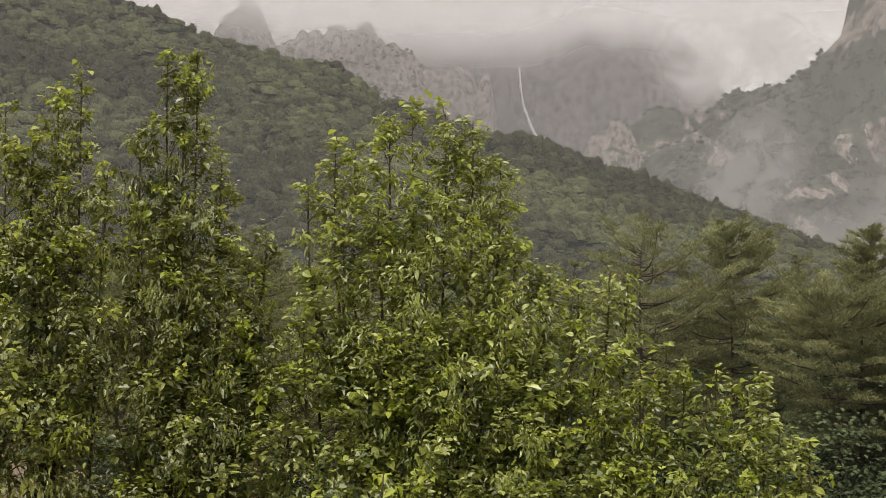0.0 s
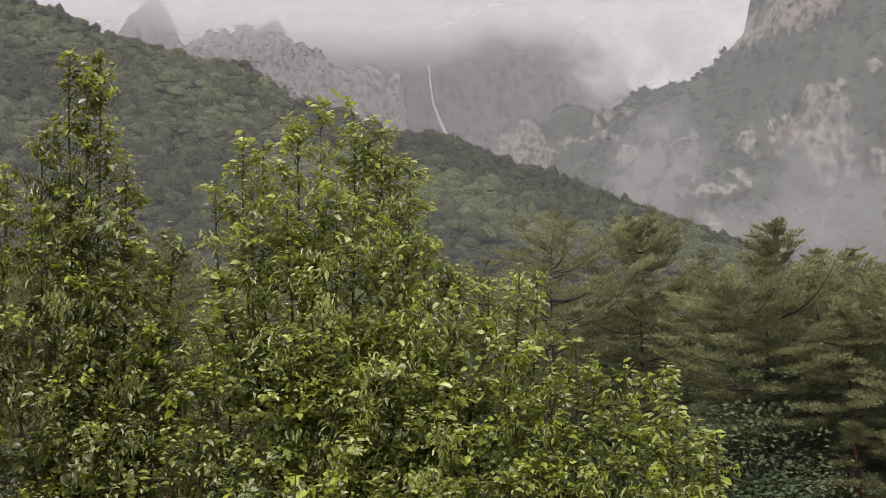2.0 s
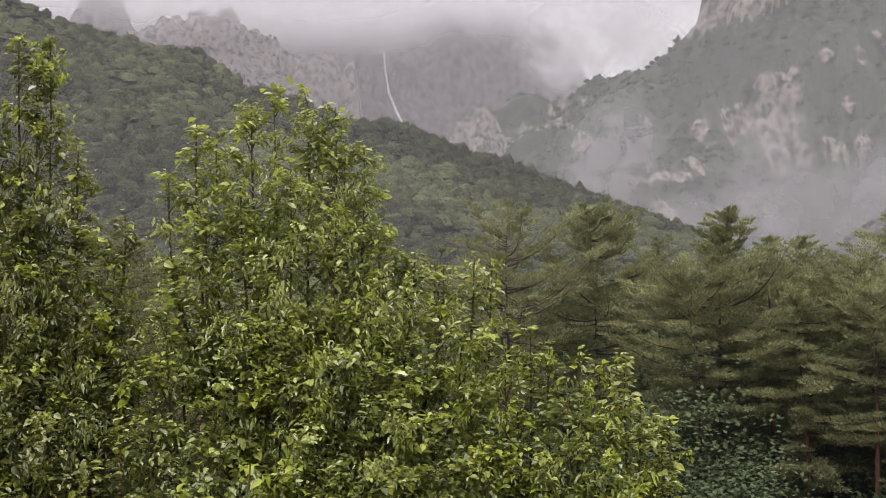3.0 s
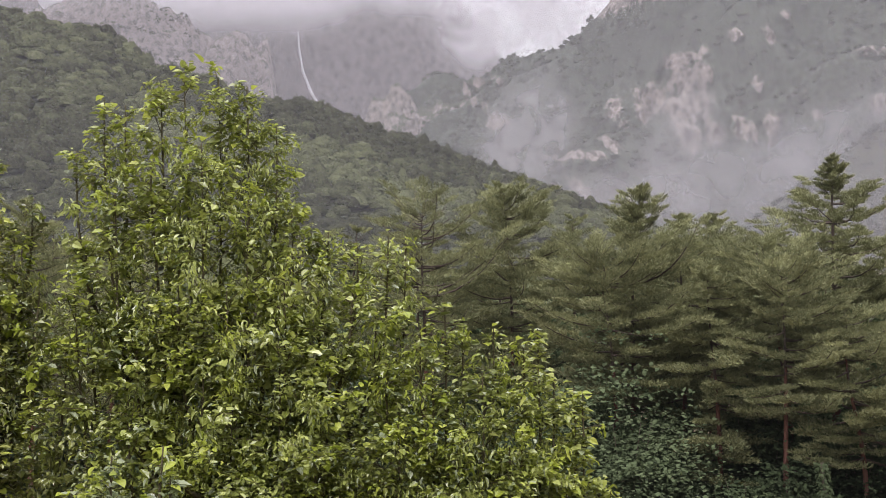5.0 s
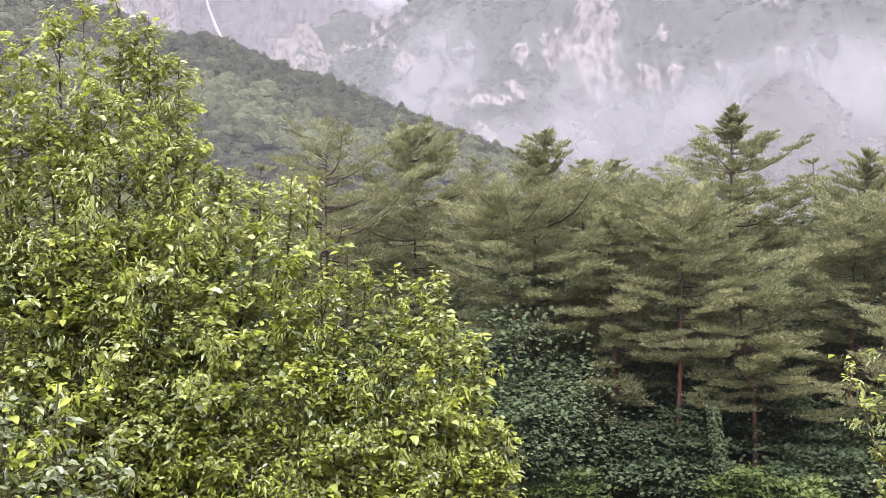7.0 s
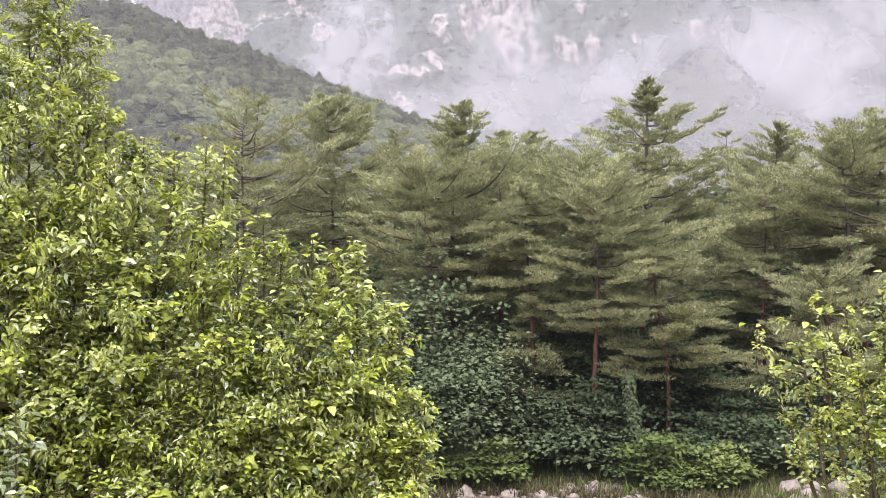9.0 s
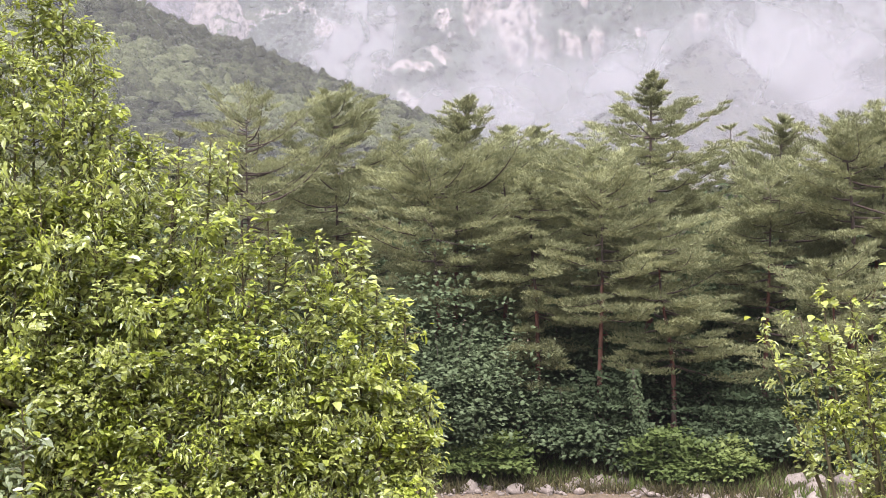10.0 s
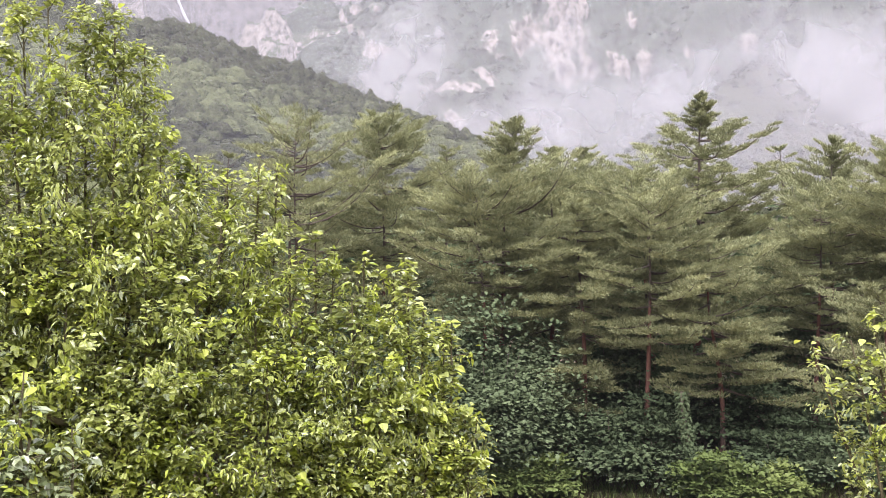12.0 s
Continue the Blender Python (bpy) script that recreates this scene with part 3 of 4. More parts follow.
def wood(name, count, span_x, span_y, height, size, blades, blade, keep, label, seed, pointed=0.3, skin_of=None):
    """A far wood: lumpy crowns with leaf clumps standing out of them, on a hillside, one object."""
    r = np.random.default_rng(seed)
    x, y = r.uniform(*span_x, count), r.uniform(*span_y, count)
    ok = keep(x, y) > r.random(count)
    x, y = x[ok], y[ok]
    n = len(x)
    z = height(x, y)
    rad = size * r.uniform(0.55, 1.3, n)
    conical = r.random(n) < pointed
    rad = np.where(conical, rad * 0.75, rad)
    tall = rad * np.where(conical, r.uniform(0.9, 1.3, n), r.uniform(0.45, 0.8, n))
    tone = np.clip(0.45 + 0.7 * fbm(x * 0.03, y * 0.03, 3, shift=90) + r.normal(0, 0.22, n) - 0.25 * conical, 0, 1)
    knob, phase = unit(r.normal(size=(n, 3, 3))), r.uniform(0, 6.28, (n, 3))

    def skin(d):
        """Where the crown's surface lies in the directions d, shape (n, k, 3), in crown radii."""
        lump = np.zeros(d.shape[:2])
        for q, (often, deep) in enumerate(((3.0, 0.20), (6.0, 0.13), (10.0, 0.08))):
            lump += deep * np.sin(often * (d * knob[:, q, None]).sum(-1) + phase[:, q, None])
        out_to = d * (1 + lump)[..., None]
        taper = np.where(conical[:, None], np.clip(1.0 - 0.4 * np.clip(d[..., 2], 0, 1), 0.3, 1), 1.0)[..., None]
        return out_to * np.concatenate([taper, taper, np.ones_like(taper)], -1)

    def place(shape):
        return np.stack([x, y, z + tall * 0.8], -1)[:, None] + shape * np.stack([rad, rad, tall], -1)[:, None]

    dome, tri = crown_shell()
    v = place(skin(np.repeat(dome[None], n, 0))).reshape(-1, 3)
    f = ((np.arange(n) * len(dome))[:, None, None] + tri[None]).reshape(-1, 3)
    tree_tops = tagged(new(name, mesh_of(name, v, f, skin_of or CROWN, np.repeat(tone, len(tri)), True)), label, "forest", kind="stuff")
    d = unit(r.normal(size=(n, blades, 3)))
    d[..., 2] = np.abs(d[..., 2]) - 0.2
    d = unit(d)
    p = place(skin(d) * r.uniform(0.97, 1.08, (n, blades, 1)))
    way = unit(np.cross(d, r.normal(size=d.shape)) + 0.5 * d)
    up = unit(d + np.array([0, 0, 0.5]) + 0.2 * r.normal(size=d.shape))
    length = (blade * r.uniform(0.6, 1.4, (n, blades))).ravel()
    v, f = leaves(p.reshape(-1, 3), way.reshape(-1, 3), up.reshape(-1, 3), length, np.array([(-0.42, 0.0, 0.0), (0.46, 0.1, 0.05), (0.0, 0.9, 0.0)]), np.array([(0, 1, 2)]))
    part("leaf_clumps", mesh_of("leaf_clumps", v, f, WOOD_LEAF, np.repeat(tone, blades)), tree_tops, "", "stuff")
    return tree_tops


def hill_part(x, y):
    return np.where((x < y * 0.45 + 10) & (y < 330 - np.clip(x + 60, 0, 200) * 0.48), 1.0, 0.0)


def off_rock(x, y):
    z = right_height(x, y)
    return np.where(bare_rock(x, z) > -0.12, 0.05, 1.0) * np.clip(0.9 + 0.8 * fbm(x * 0.02, y * 0.02, 4, shift=7), 0.3, 1)


wood("hillside_forest", 9500, (-140, 115), (190, 330), ridge_height, 1.75, 16, 0.50, hill_part, "dense dark green mixed forest covering the hillside", 11)
wood("lower_hill_forest", 2200, (-75, 100), (118, 192), ridge_height, 1.7, 40, 0.34, lambda x, y: np.where((x < y * 0.45 + 10) & (x > -y * 0.45 - 6), 1.0, 0.0), "lighter green broadleaf forest low on the hillside", 16, 0.1)
wood("mountain_forest", 7200, (80, 400), (440, 790), right_height, 1.7, 6, 0.6, off_rock, "sparse scrub forest clinging to the granite mountain", 12, skin_of=DULL_CROWN)
wood("spur_forest", 1800, (160, 320), (360, 460), spur_height, 1.4, 8, 0.5, lambda x, y: 0.9 + 0 * x, "misty forest on the low spur", 13, skin_of=DULL_CROWN)
wood("valley_forest", 520, (-40, 80), (66, 112), ground_height, 2.7, 130, 0.28, lambda x, y: np.where((x < y * 0.8) & (x > -y * 0.42), 1.0, 0.0), "green mixed forest filling the valley floor", 14, 0.15)
wood("bluff_scrub", 1100, (-300, 40), (880, 985), bluff_height, 1.7, 8, 1.0, lambda x, y: np.clip(0.05 + 1.0 * fbm(x * 0.03, y * 0.03, 3, shift=3), 0, 1), "low scrub on the ledges of the bluff", 15)


def waterfall():
    """A thin fall down the cliff, bending to the right where it meets the slope."""
    zs = np.linspace(262, 138, 70)
    xs = np.interp(-zs, [-262, -229, -203, -186, -168.5, -155, -138], [63.5, 63.8, 65, 67.2, 73, 79, 88])
    deep = np.arange(1034, 1125, 0.5)
    ys = np.array([deep[np.argmax(wall_height(np.full(len(deep), x), deep) > z)] for x, z in zip(xs, zs)])
    ys = np.minimum.accumulate(ys) - 2.5
    wide = np.interp(-zs, [-250, -200, -170, -155], [0.55, 0.8, 1.3, 1.7]) * (1 + 0.25 * fbm(zs * 0.2, zs * 0 + 1, 3))
    rows = []
    for k, lift in ((-1, 0.0), (-0.35, 0.9), (0.35, 0.9), (1, 0.0)):
        rows.append(np.stack([xs + k * wide, ys - lift, zs], -1))
    v = np.stack(rows, 1).reshape(-1, 3)
    i = (np.arange(69)[:, None] * 4 + np.arange(3)[None]).ravel()
    f = np.stack([i, i + 4, i + 5, i + 1], 1)
    return tagged(new("waterfall", mesh_of("waterfall", v, f, WATER, smooth=True)), "thin white waterfall down the grey cliff", "waterfall", kind="structure")


waterfall()


# ---- mist and cloud ----
def mist_sheet(name, distance, turn, wide, low, high, material, label, lean=0.0):
    """A long thin bank of mist across the valley."""
    back = (high - low) * lean
    v = [(-wide / 2, 0, low), (wide / 2, 0, low), (wide / 2, back, high), (-wide / 2, back, high)]
    me = mesh_of(name, v, [(0, 1, 2, 3)], material)
    ob = tagged(new(name, me), label, "mist", kind="structure")
    ob.location = (distance * math.sin(radians(turn)), distance * math.cos(radians(turn)), 0)
    ob.rotation_euler = (0, 0, -radians(turn))
    return ob


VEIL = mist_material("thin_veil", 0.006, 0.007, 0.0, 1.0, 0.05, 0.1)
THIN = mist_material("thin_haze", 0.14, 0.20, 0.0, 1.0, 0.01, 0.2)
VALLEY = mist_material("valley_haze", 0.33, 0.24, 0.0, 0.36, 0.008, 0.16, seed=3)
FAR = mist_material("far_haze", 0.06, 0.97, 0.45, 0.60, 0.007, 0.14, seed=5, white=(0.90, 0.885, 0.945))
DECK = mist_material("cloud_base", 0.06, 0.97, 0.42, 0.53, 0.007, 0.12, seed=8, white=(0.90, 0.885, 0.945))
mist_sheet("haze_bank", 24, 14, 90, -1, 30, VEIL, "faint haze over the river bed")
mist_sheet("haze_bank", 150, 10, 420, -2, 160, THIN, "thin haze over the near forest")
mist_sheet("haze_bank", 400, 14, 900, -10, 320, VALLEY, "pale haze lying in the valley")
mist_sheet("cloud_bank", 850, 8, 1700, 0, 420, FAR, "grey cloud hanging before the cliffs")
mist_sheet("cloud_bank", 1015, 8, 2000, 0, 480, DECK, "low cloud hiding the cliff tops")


def wisp(place, wide, tall, density, seed, turn=0.0):
    """A torn wisp of mist drifting along the slope."""
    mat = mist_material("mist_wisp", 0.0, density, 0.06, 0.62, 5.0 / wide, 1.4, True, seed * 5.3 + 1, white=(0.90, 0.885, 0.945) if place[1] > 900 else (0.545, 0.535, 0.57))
    me = mesh_of("mist_wisp", [(-wide / 2, 0, -tall / 2), (wide / 2, 0, -tall / 2), (wide / 2, 0, tall / 2), (-wide / 2, 0, tall / 2)], [(0, 1, 2, 3)], mat)
    ob = tagged(new("mist_wisp", me), "torn white wisp of mist on the mountainside", "mist", "wisps of mist", "structure")
    ob.location = place
    ob.rotation_euler = (0, radians(turn), -math.atan2(place[0], place[1]))
    return ob


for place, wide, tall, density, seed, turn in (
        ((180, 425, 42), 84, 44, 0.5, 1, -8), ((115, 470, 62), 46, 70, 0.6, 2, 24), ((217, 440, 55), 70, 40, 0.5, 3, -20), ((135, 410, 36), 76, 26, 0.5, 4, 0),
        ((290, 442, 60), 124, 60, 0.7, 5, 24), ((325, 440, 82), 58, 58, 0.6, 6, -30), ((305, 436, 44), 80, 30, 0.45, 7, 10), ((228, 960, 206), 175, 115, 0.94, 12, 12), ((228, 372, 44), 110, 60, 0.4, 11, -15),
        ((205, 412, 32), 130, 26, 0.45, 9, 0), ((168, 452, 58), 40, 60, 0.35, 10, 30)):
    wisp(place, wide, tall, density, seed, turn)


# ---- near broadleaf trees ----
def broadleaf(name, foot, fork, leaders, seed, label, low=4.4, droop=0.55, leaf_size=1.0, fill=1.0, blade=None, arch=1.0, deep=3.3):
    """A young poplar-like tree: trunk, a limb to each leader's tip, twigs all along and leaves on the twigs."""
    r = np.random.default_rng(seed)
    tree = thing(name, foot, label, "tree", "young trees on the bank")
    foot, fork = np.array(foot, float), np.array(fork, float)
    k = np.linspace(0, 1, 12)[:, None]
    mid = foot * (1 - k) + fork * k + np.concatenate([0.06 * np.sin(k * 5), 0.05 * np.cos(k * 4), 0 * k], 1) * np.sin(k * np.pi)
    v, f = tube(mid - foot, np.linspace(0.15, 0.07, 12), 10)
    part("trunk", mesh_of("trunk", v, f, BARK, smooth=True), tree)
    twig_bag, leaf_bag, young_bag, pale_bag = Bag(), Bag(), Bag(), Bag()
    for tip_x, tip_y, tip_z, spread in leaders:
        tip = np.array([tip_x, tip_y, tip_z])
        limp = droop * r.uniform(0.5, 2.0)
        willowy = r.uniform(0.05, 0.65)
        shade = r.uniform(0.0, 1.0)
        start = mid[r.integers(6, 12)]
        k = np.linspace(0, 1, 14)[:, None]
        bend = np.array([start[0] + arch * (tip[0] - start[0]), start[1] + arch * (tip[1] - start[1]), start[2] + 0.25 * (tip[2] - start[2])])
        line = (1 - k) ** 2 * start + 2 * k * (1 - k) * bend + k ** 2 * tip
        line += 0.035 * np.sin(k * r.uniform(6, 11, 3) + r.uniform(0, 6, 3)) * (k * (1 - k) * 4)
        v, f = tube(line - foot, np.linspace(0.038, 0.006, 14), 6)
        limb = part("limb", mesh_of("limb", v, f, TWIG, smooth=True), tree)
        for c in range(3):
            ob = part("leaf", SINGLE_LEAF, limb)
            ob.location = Vector(tip - foot) + Vector(r.normal(0, 0.05, 3)) - Vector((0, 0, 0.06 * c))
            ob.rotation_euler = (r.uniform(-0.5, 0.3), r.uniform(-0.4, 0.4), c * 1.7 + r.uniform(0, 1))
            size = r.uniform(0.065, 0.10) * leaf_size
            ob.scale = (size, size, size)
        seg = np.linalg.norm(np.diff(line, axis=0), axis=1)
        reach = np.concatenate([[0], np.cumsum(seg)])
        total = reach[-1]
        lowest = max(0.0, np.interp(low, line[:, 2], reach)) if line[0, 2] < low else 0.0
        lowest = max(lowest, total - deep)
        at = np.concatenate([np.arange(lowest, total - 1.8, 0.085), np.arange(max(lowest, total - 1.8), total, 0.053)])
        az = r.uniform(0, 6.28)
        for s in at:
            p = np.array([np.interp(s, reach, line[:, c]) for c in range(3)])
            u = max(0.0, (total - s) / 1.1)
            long = 1.18 * spread * (0.22 + 0.78 * min(1.0, u) ** 0.8) * r.uniform(0.35, 1.5)
            az += 2.4 + r.normal(0, 0.4)
            if math.sin(az) > 0.25 and r.random() < 0.6:
                continue
            lift = r.uniform(1.6, 3.2) if r.random() < 0.3 else r.uniform(0.2, 1.1)
            way = np.array([math.cos(az), math.sin(az), lift])
            way /= np.linalg.norm(way)
            hanging = limp + 1.5 * min(1.0, u * 0.4)
            m = max(3, int(long / 0.10))
            t = np.linspace(0, 1, m)[:, None]
            twig = p + way * long * t + np.array([0, 0, -0.16 * long]) * t ** 2 + 0.012 * r.normal(size=(m, 3)) * t
            v, f = tube(twig - foot, np.linspace(0.006, 0.002, m), 3)
            twig_bag.add(v, f)
            count = int((5 + long / 0.0080) * fill * (0.72 if spread >= 0.5 else 1.0))
            q = r.uniform(0.10, 1.0, count) ** 0.6
            base = np.stack([np.interp(q, t[:, 0], twig[:, c]) for c in range(3)], -1) + r.normal(0, 0.022 + 0.045 * long, (count, 3))
            side = unit(r.normal(size=(count, 3)) * [1, 1, 0.5] + way * 0.6)
            narrow = r.random() < willowy
            hang = r.random(count)[:, None]
            tipw = unit(side * [1, 1, 0.5] + np.array([0, 0, -1.0]) * (hanging * (hang * 1.6) if narrow else hanging * hang ** 2 * 0.7))
            up = unit(np.array([0, -0.12, 1.0]) + 0.34 * r.normal(size=(count, 3)))
            size = np.clip(r.lognormal(-2.98, 0.34, count), 0.028, 0.115) * leaf_size * (1 - 0.25 * (q > 0.9)) * (1.02 if narrow else 1.04)
            young = (q > 0.6) & (r.random(count) < (0.85 if r.random() < max(0.07, 0.5 - 0.3 * u) else 0.06))
            # a random tenth of the leaves take PALE, whitish glints painted as colour
            pale = ~young & (r.random(count) < 0.11)
            for bag, pick in ((leaf_bag, ~young & ~pale), (young_bag, young), (pale_bag, pale)):
                if pick.any():
                    v, f = leaves((base - foot)[pick], tipw[pick], up[pick], size[pick], LEAF_SHAPE * [0.52, 1.0, 1.0] if narrow else LEAF_SHAPE)
                    bag.add(v, f, np.repeat(np.clip(0.65 * shade + 0.35 * r.uniform(0, 1, pick.sum()), 0, 1), len(LEAF_FACES)))
    part("twig_mass", twig_bag.mesh("twig_mass", TWIG), tree, "thin brown twigs", "stuff")
    part("foliage", leaf_bag.mesh("foliage", blade or LEAF), tree, "dense green leaves, many hanging", "stuff")
    part("young_foliage", young_bag.mesh("young_foliage", YOUNG), tree, "bright yellow-green young leaves", "stuff")
    part("pale_foliage", pale_bag.mesh("pale_foliage", PALE), tree, "scattered pale leaves, whitish gloss put in their colour", "stuff")
    return tree


def single_leaf():
    """One ovate leaf, folded along its rib and drooping at the tip."""
    v, f = [], []
    for i, (w, y, z) in enumerate(((0.02, 0, 0), (0.30, 0.22, 0.03), (0.38, 0.45, 0.02), (0.26, 0.72, -0.04), (0.01, 1.05, -0.15))):
        v += [(-w, y, z + 0.22 * w), (0, y, z), (w, y, z + 0.22 * w)]
    for i in range(4):
        for k in (0, 1):
            f.append((i * 3 + k, i * 3 + k + 1, i * 3 + k + 4, i * 3 + k + 3))
    return mesh_of("leaf", v, f, YOUNG, np.full(8, 0.6), True)


SINGLE_LEAF = single_leaf()
MAIN = [(-0.50, 11.49, 9.81, 0.45), (-0.29, 11.30, 9.87, 0.45), (0.01, 11.60, 9.86, 0.45), (0.26, 11.40, 9.77, 0.40), (-0.83, 11.77, 9.64, 0.40),
        (-0.97, 11.26, 9.62, 0.25), (-1.22, 11.33, 9.18, 0.35), (0.51, 11.29, 9.42, 0.30), (0.35, 11.80, 9.54, 0.45), (-0.57, 10.88, 9.05, 0.55),
        (-0.14, 10.80, 9.19, 0.60), (-0.85, 10.76, 8.76, 0.50), (-1.13, 11.14, 8.34, 0.55), (0.24, 10.70, 8.70, 0.55)]
SIDE = [(0.62, 10.98, 8.59, 0.50), (0.95, 11.16, 8.45, 0.45), (1.16, 10.74, 8.31, 0.50), (1.45, 10.91, 8.39, 0.40), (1.64, 11.18, 8.32, 0.30),
        (0.52, 10.49, 8.12, 0.60), (1.08, 10.45, 7.92, 0.55), (1.30, 10.72, 7.73, 0.50), (-0.33, 10.49, 8.13, 0.60), (0.05, 10.30, 7.94, 0.60),
        (-0.69, 10.48, 7.85, 0.60), (-1.17, 10.63, 7.95, 0.55), (0.45, 10.19, 7.52, 0.60), (-0.14, 10.10, 7.31, 0.60), (0.86, 10.17, 7.34, 0.60), (-0.72, 10.17, 7.23, 0.60)]
LOW = [(1.87, 10.54, 7.80, 0.30), (1.65, 10.48, 7.61, 0.35), (2.03, 10.61, 7.53, 0.35), (2.25, 10.36, 7.58, 0.30), (2.54, 10.50, 7.48, 0.30),
       (2.61, 10.28, 7.57, 0.30), (2.76, 10.34, 7.18, 0.30), (2.96, 10.19, 7.03, 0.20), (1.32, 10.22, 7.33, 0.50), (1.69, 10.17, 7.28, 0.50),
       (2.09, 10.09, 7.23, 0.50), (2.42, 10.12, 7.09, 0.45), (2.67, 10.06, 6.68, 0.30), (1.37, 9.91, 6.86, 0.50), (1.85, 9.83, 6.81, 0.50), (2.25, 9.85, 6.67, 0.45),
       (2.89, 10.20, 7.08, 0.22), (3.06, 10.10, 6.34, 0.28), (3.13, 10.00, 6.24, 0.25), (2.90, 9.90, 6.05, 0.35), (3.02, 9.90, 5.86, 0.35), (2.76, 10.00, 6.32, 0.40)]
LEFT_A = [(-2.60, 11.72, 10.47, 0.30), (-2.35, 11.87, 10.48, 0.30), (-2.41, 11.55, 10.20, 0.35), (-2.05, 11.62, 9.54, 0.25), (-2.82, 11.66, 9.77, 0.30),
          (-2.43, 11.14, 9.11, 0.45), (-2.00, 11.32, 8.68, 0.40), (-1.62, 11.49, 8.80, 0.25), (-1.72, 11.17, 8.42, 0.35), (-2.56, 10.70, 8.58, 0.55),
          (-2.05, 10.81, 8.16, 0.50), (-1.48, 10.90, 7.97, 0.50), (-2.67, 10.26, 7.82, 0.60), (-2.12, 10.28, 7.60, 0.60), (-1.67, 10.37, 7.42, 0.60), (-1.23, 10.53, 7.51, 0.50)]
LEFT_B = [(-3.32, 11.43, 10.25, 0.30), (-3.59, 11.66, 10.03, 0.35), (-3.67, 11.21, 9.64, 0.40), (-3.87, 11.04, 9.79, 0.40), (-4.29, 11.21, 9.96, 0.50),
          (-2.95, 11.01, 9.29, 0.50), (-3.34, 10.69, 9.01, 0.50), (-3.04, 10.36, 8.47, 0.55), (-3.54, 10.31, 8.55, 0.55), (-3.14, 10.02, 7.60, 0.60), (-3.73, 10.14, 7.95, 0.60)]
RIGHT = [(6.28, 8.22, 7.32, 0.30), (5.83, 8.42, 7.14, 0.25), (5.64, 8.43, 6.97, 0.30), (6.18, 8.54, 7.03, 0.35), (5.51, 8.75, 6.88, 0.16),
         (6.49, 8.19, 7.36, 0.40), (6.61, 7.96, 7.46, 0.45), (6.05, 8.19, 6.65, 0.22), (6.30, 8.11, 6.65, 0.35), (6.36, 7.88, 6.76, 0.45),
         (6.25, 8.53, 6.47, 0.18), (6.45, 8.06, 6.16, 0.35), (6.60, 7.85, 6.18, 0.45), (6.75, 8.0, 6.5, 0.45), (6.40, 8.1, 5.75, 0.40), (6.62, 8.0, 5.7, 0.40), (6.85, 7.9, 5.95, 0.45)]
MAIN_FOOT = [(0.93, 9.75, 6.25, 0.55), (0.68, 9.60, 6.19, 0.55), (1.07, 9.70, 6.06, 0.50), (1.46, 9.70, 6.12, 0.50),
             (0.45, 9.7, 6.45, 0.6), (0.9, 9.9, 6.5, 0.6), (1.8, 9.7, 6.4, 0.55), (0.62, 9.9, 6.1, 0.5), (0.25, 9.8, 5.95, 0.5), (1.3, 9.7, 5.95, 0.5), (2.0, 9.6, 6.0, 0.5), (2.45, 9.7, 6.1, 0.35), (0.2, 9.9, 6.6, 0.6), (0.7, 9.8, 6.7, 0.6), (1.1, 9.7, 6.4, 0.6), (-0.3, 9.8, 6.5, 0.6), (1.5, 9.6, 6.2, 0.5), (-0.9, 9.9, 6.4, 0.6)]
LEFT_FOOT = [(-2.4, 9.9, 6.7, 0.6), (-1.7, 9.9, 6.6, 0.6), (-1.2, 9.8, 6.7, 0.6)]
PALE_TIPS = [(-0.80, 9.57, 6.75, 0.30), (-0.38, 9.60, 6.58, 0.30), (-1.08, 9.54, 6.52, 0.30), (-0.10, 9.60, 6.38, 0.30), (-0.58, 9.58, 6.32, 0.32), (-1.30, 9.50, 6.36, 0.30), (-0.43, 9.62, 6.80, 0.22)]


def recede(tips, k):
    """The same shoots, drawn back towards the plane of the crown's top."""
    rows = []
    for x, y, z, spread in tips:
        m = 1 + k * (11.5 - y) / y
        rows.append((x * m, y * m, 8 + (z - 8) * m, spread * m))
    return rows


for name, foot, fork, tips, seed, label in (
        ("broadleaf_tree", (-0.1, 11.3, 0.0), (0.0, 11.1, 6.2), recede(MAIN + SIDE + MAIN_FOOT, 0.45), 21, "full young broadleaf tree with yellow-green shoots"),
        ("broadleaf_tree", (1.9, 10.5, 0.0), (2.0, 10.3, 5.2), recede(LOW, 0.4), 22, "lower bushy broadleaf tree with pale glossy leaves"),
        ("broadleaf_tree", (-2.3, 11.3, 0.0), (-2.25, 11.2, 6.4), recede(LEFT_A + LEFT_FOOT, 0.7), 23, "tall slim broadleaf tree, dark leaves, upright pale shoots"),
        ("broadleaf_tree", (-3.6, 11.0, 0.0), (-3.5, 10.9, 6.4), recede(LEFT_B, 0.7), 24, "dense broadleaf tree with drooping dark leaves"),
        ("broadleaf_tree", (6.6, 8.1, 0.3), (6.5, 8.1, 4.8), RIGHT, 25, "small broadleaf tree with upward-pointing leafy shoots")):
    if seed == 25:
        broadleaf(name, foot, fork, tips, seed, label, leaf_size=0.80, fill=1.1, arch=0.4, deep=1.3, blade=LEAF)
    else:
        broadleaf(name, foot, fork, tips, seed, label, droop=1.0 if foot[0] < -1 else 0.55, blade=DARK_LEAF if foot[0] < -1 else LEAF)
broadleaf("large_leaved_shrub", (-0.6, 9.5, 1.5), (-0.6, 9.5, 5.6), PALE_TIPS, 26, "shrub with large pale glossy leaves below the trees", leaf_size=1.3, fill=0.45, blade=PALE)


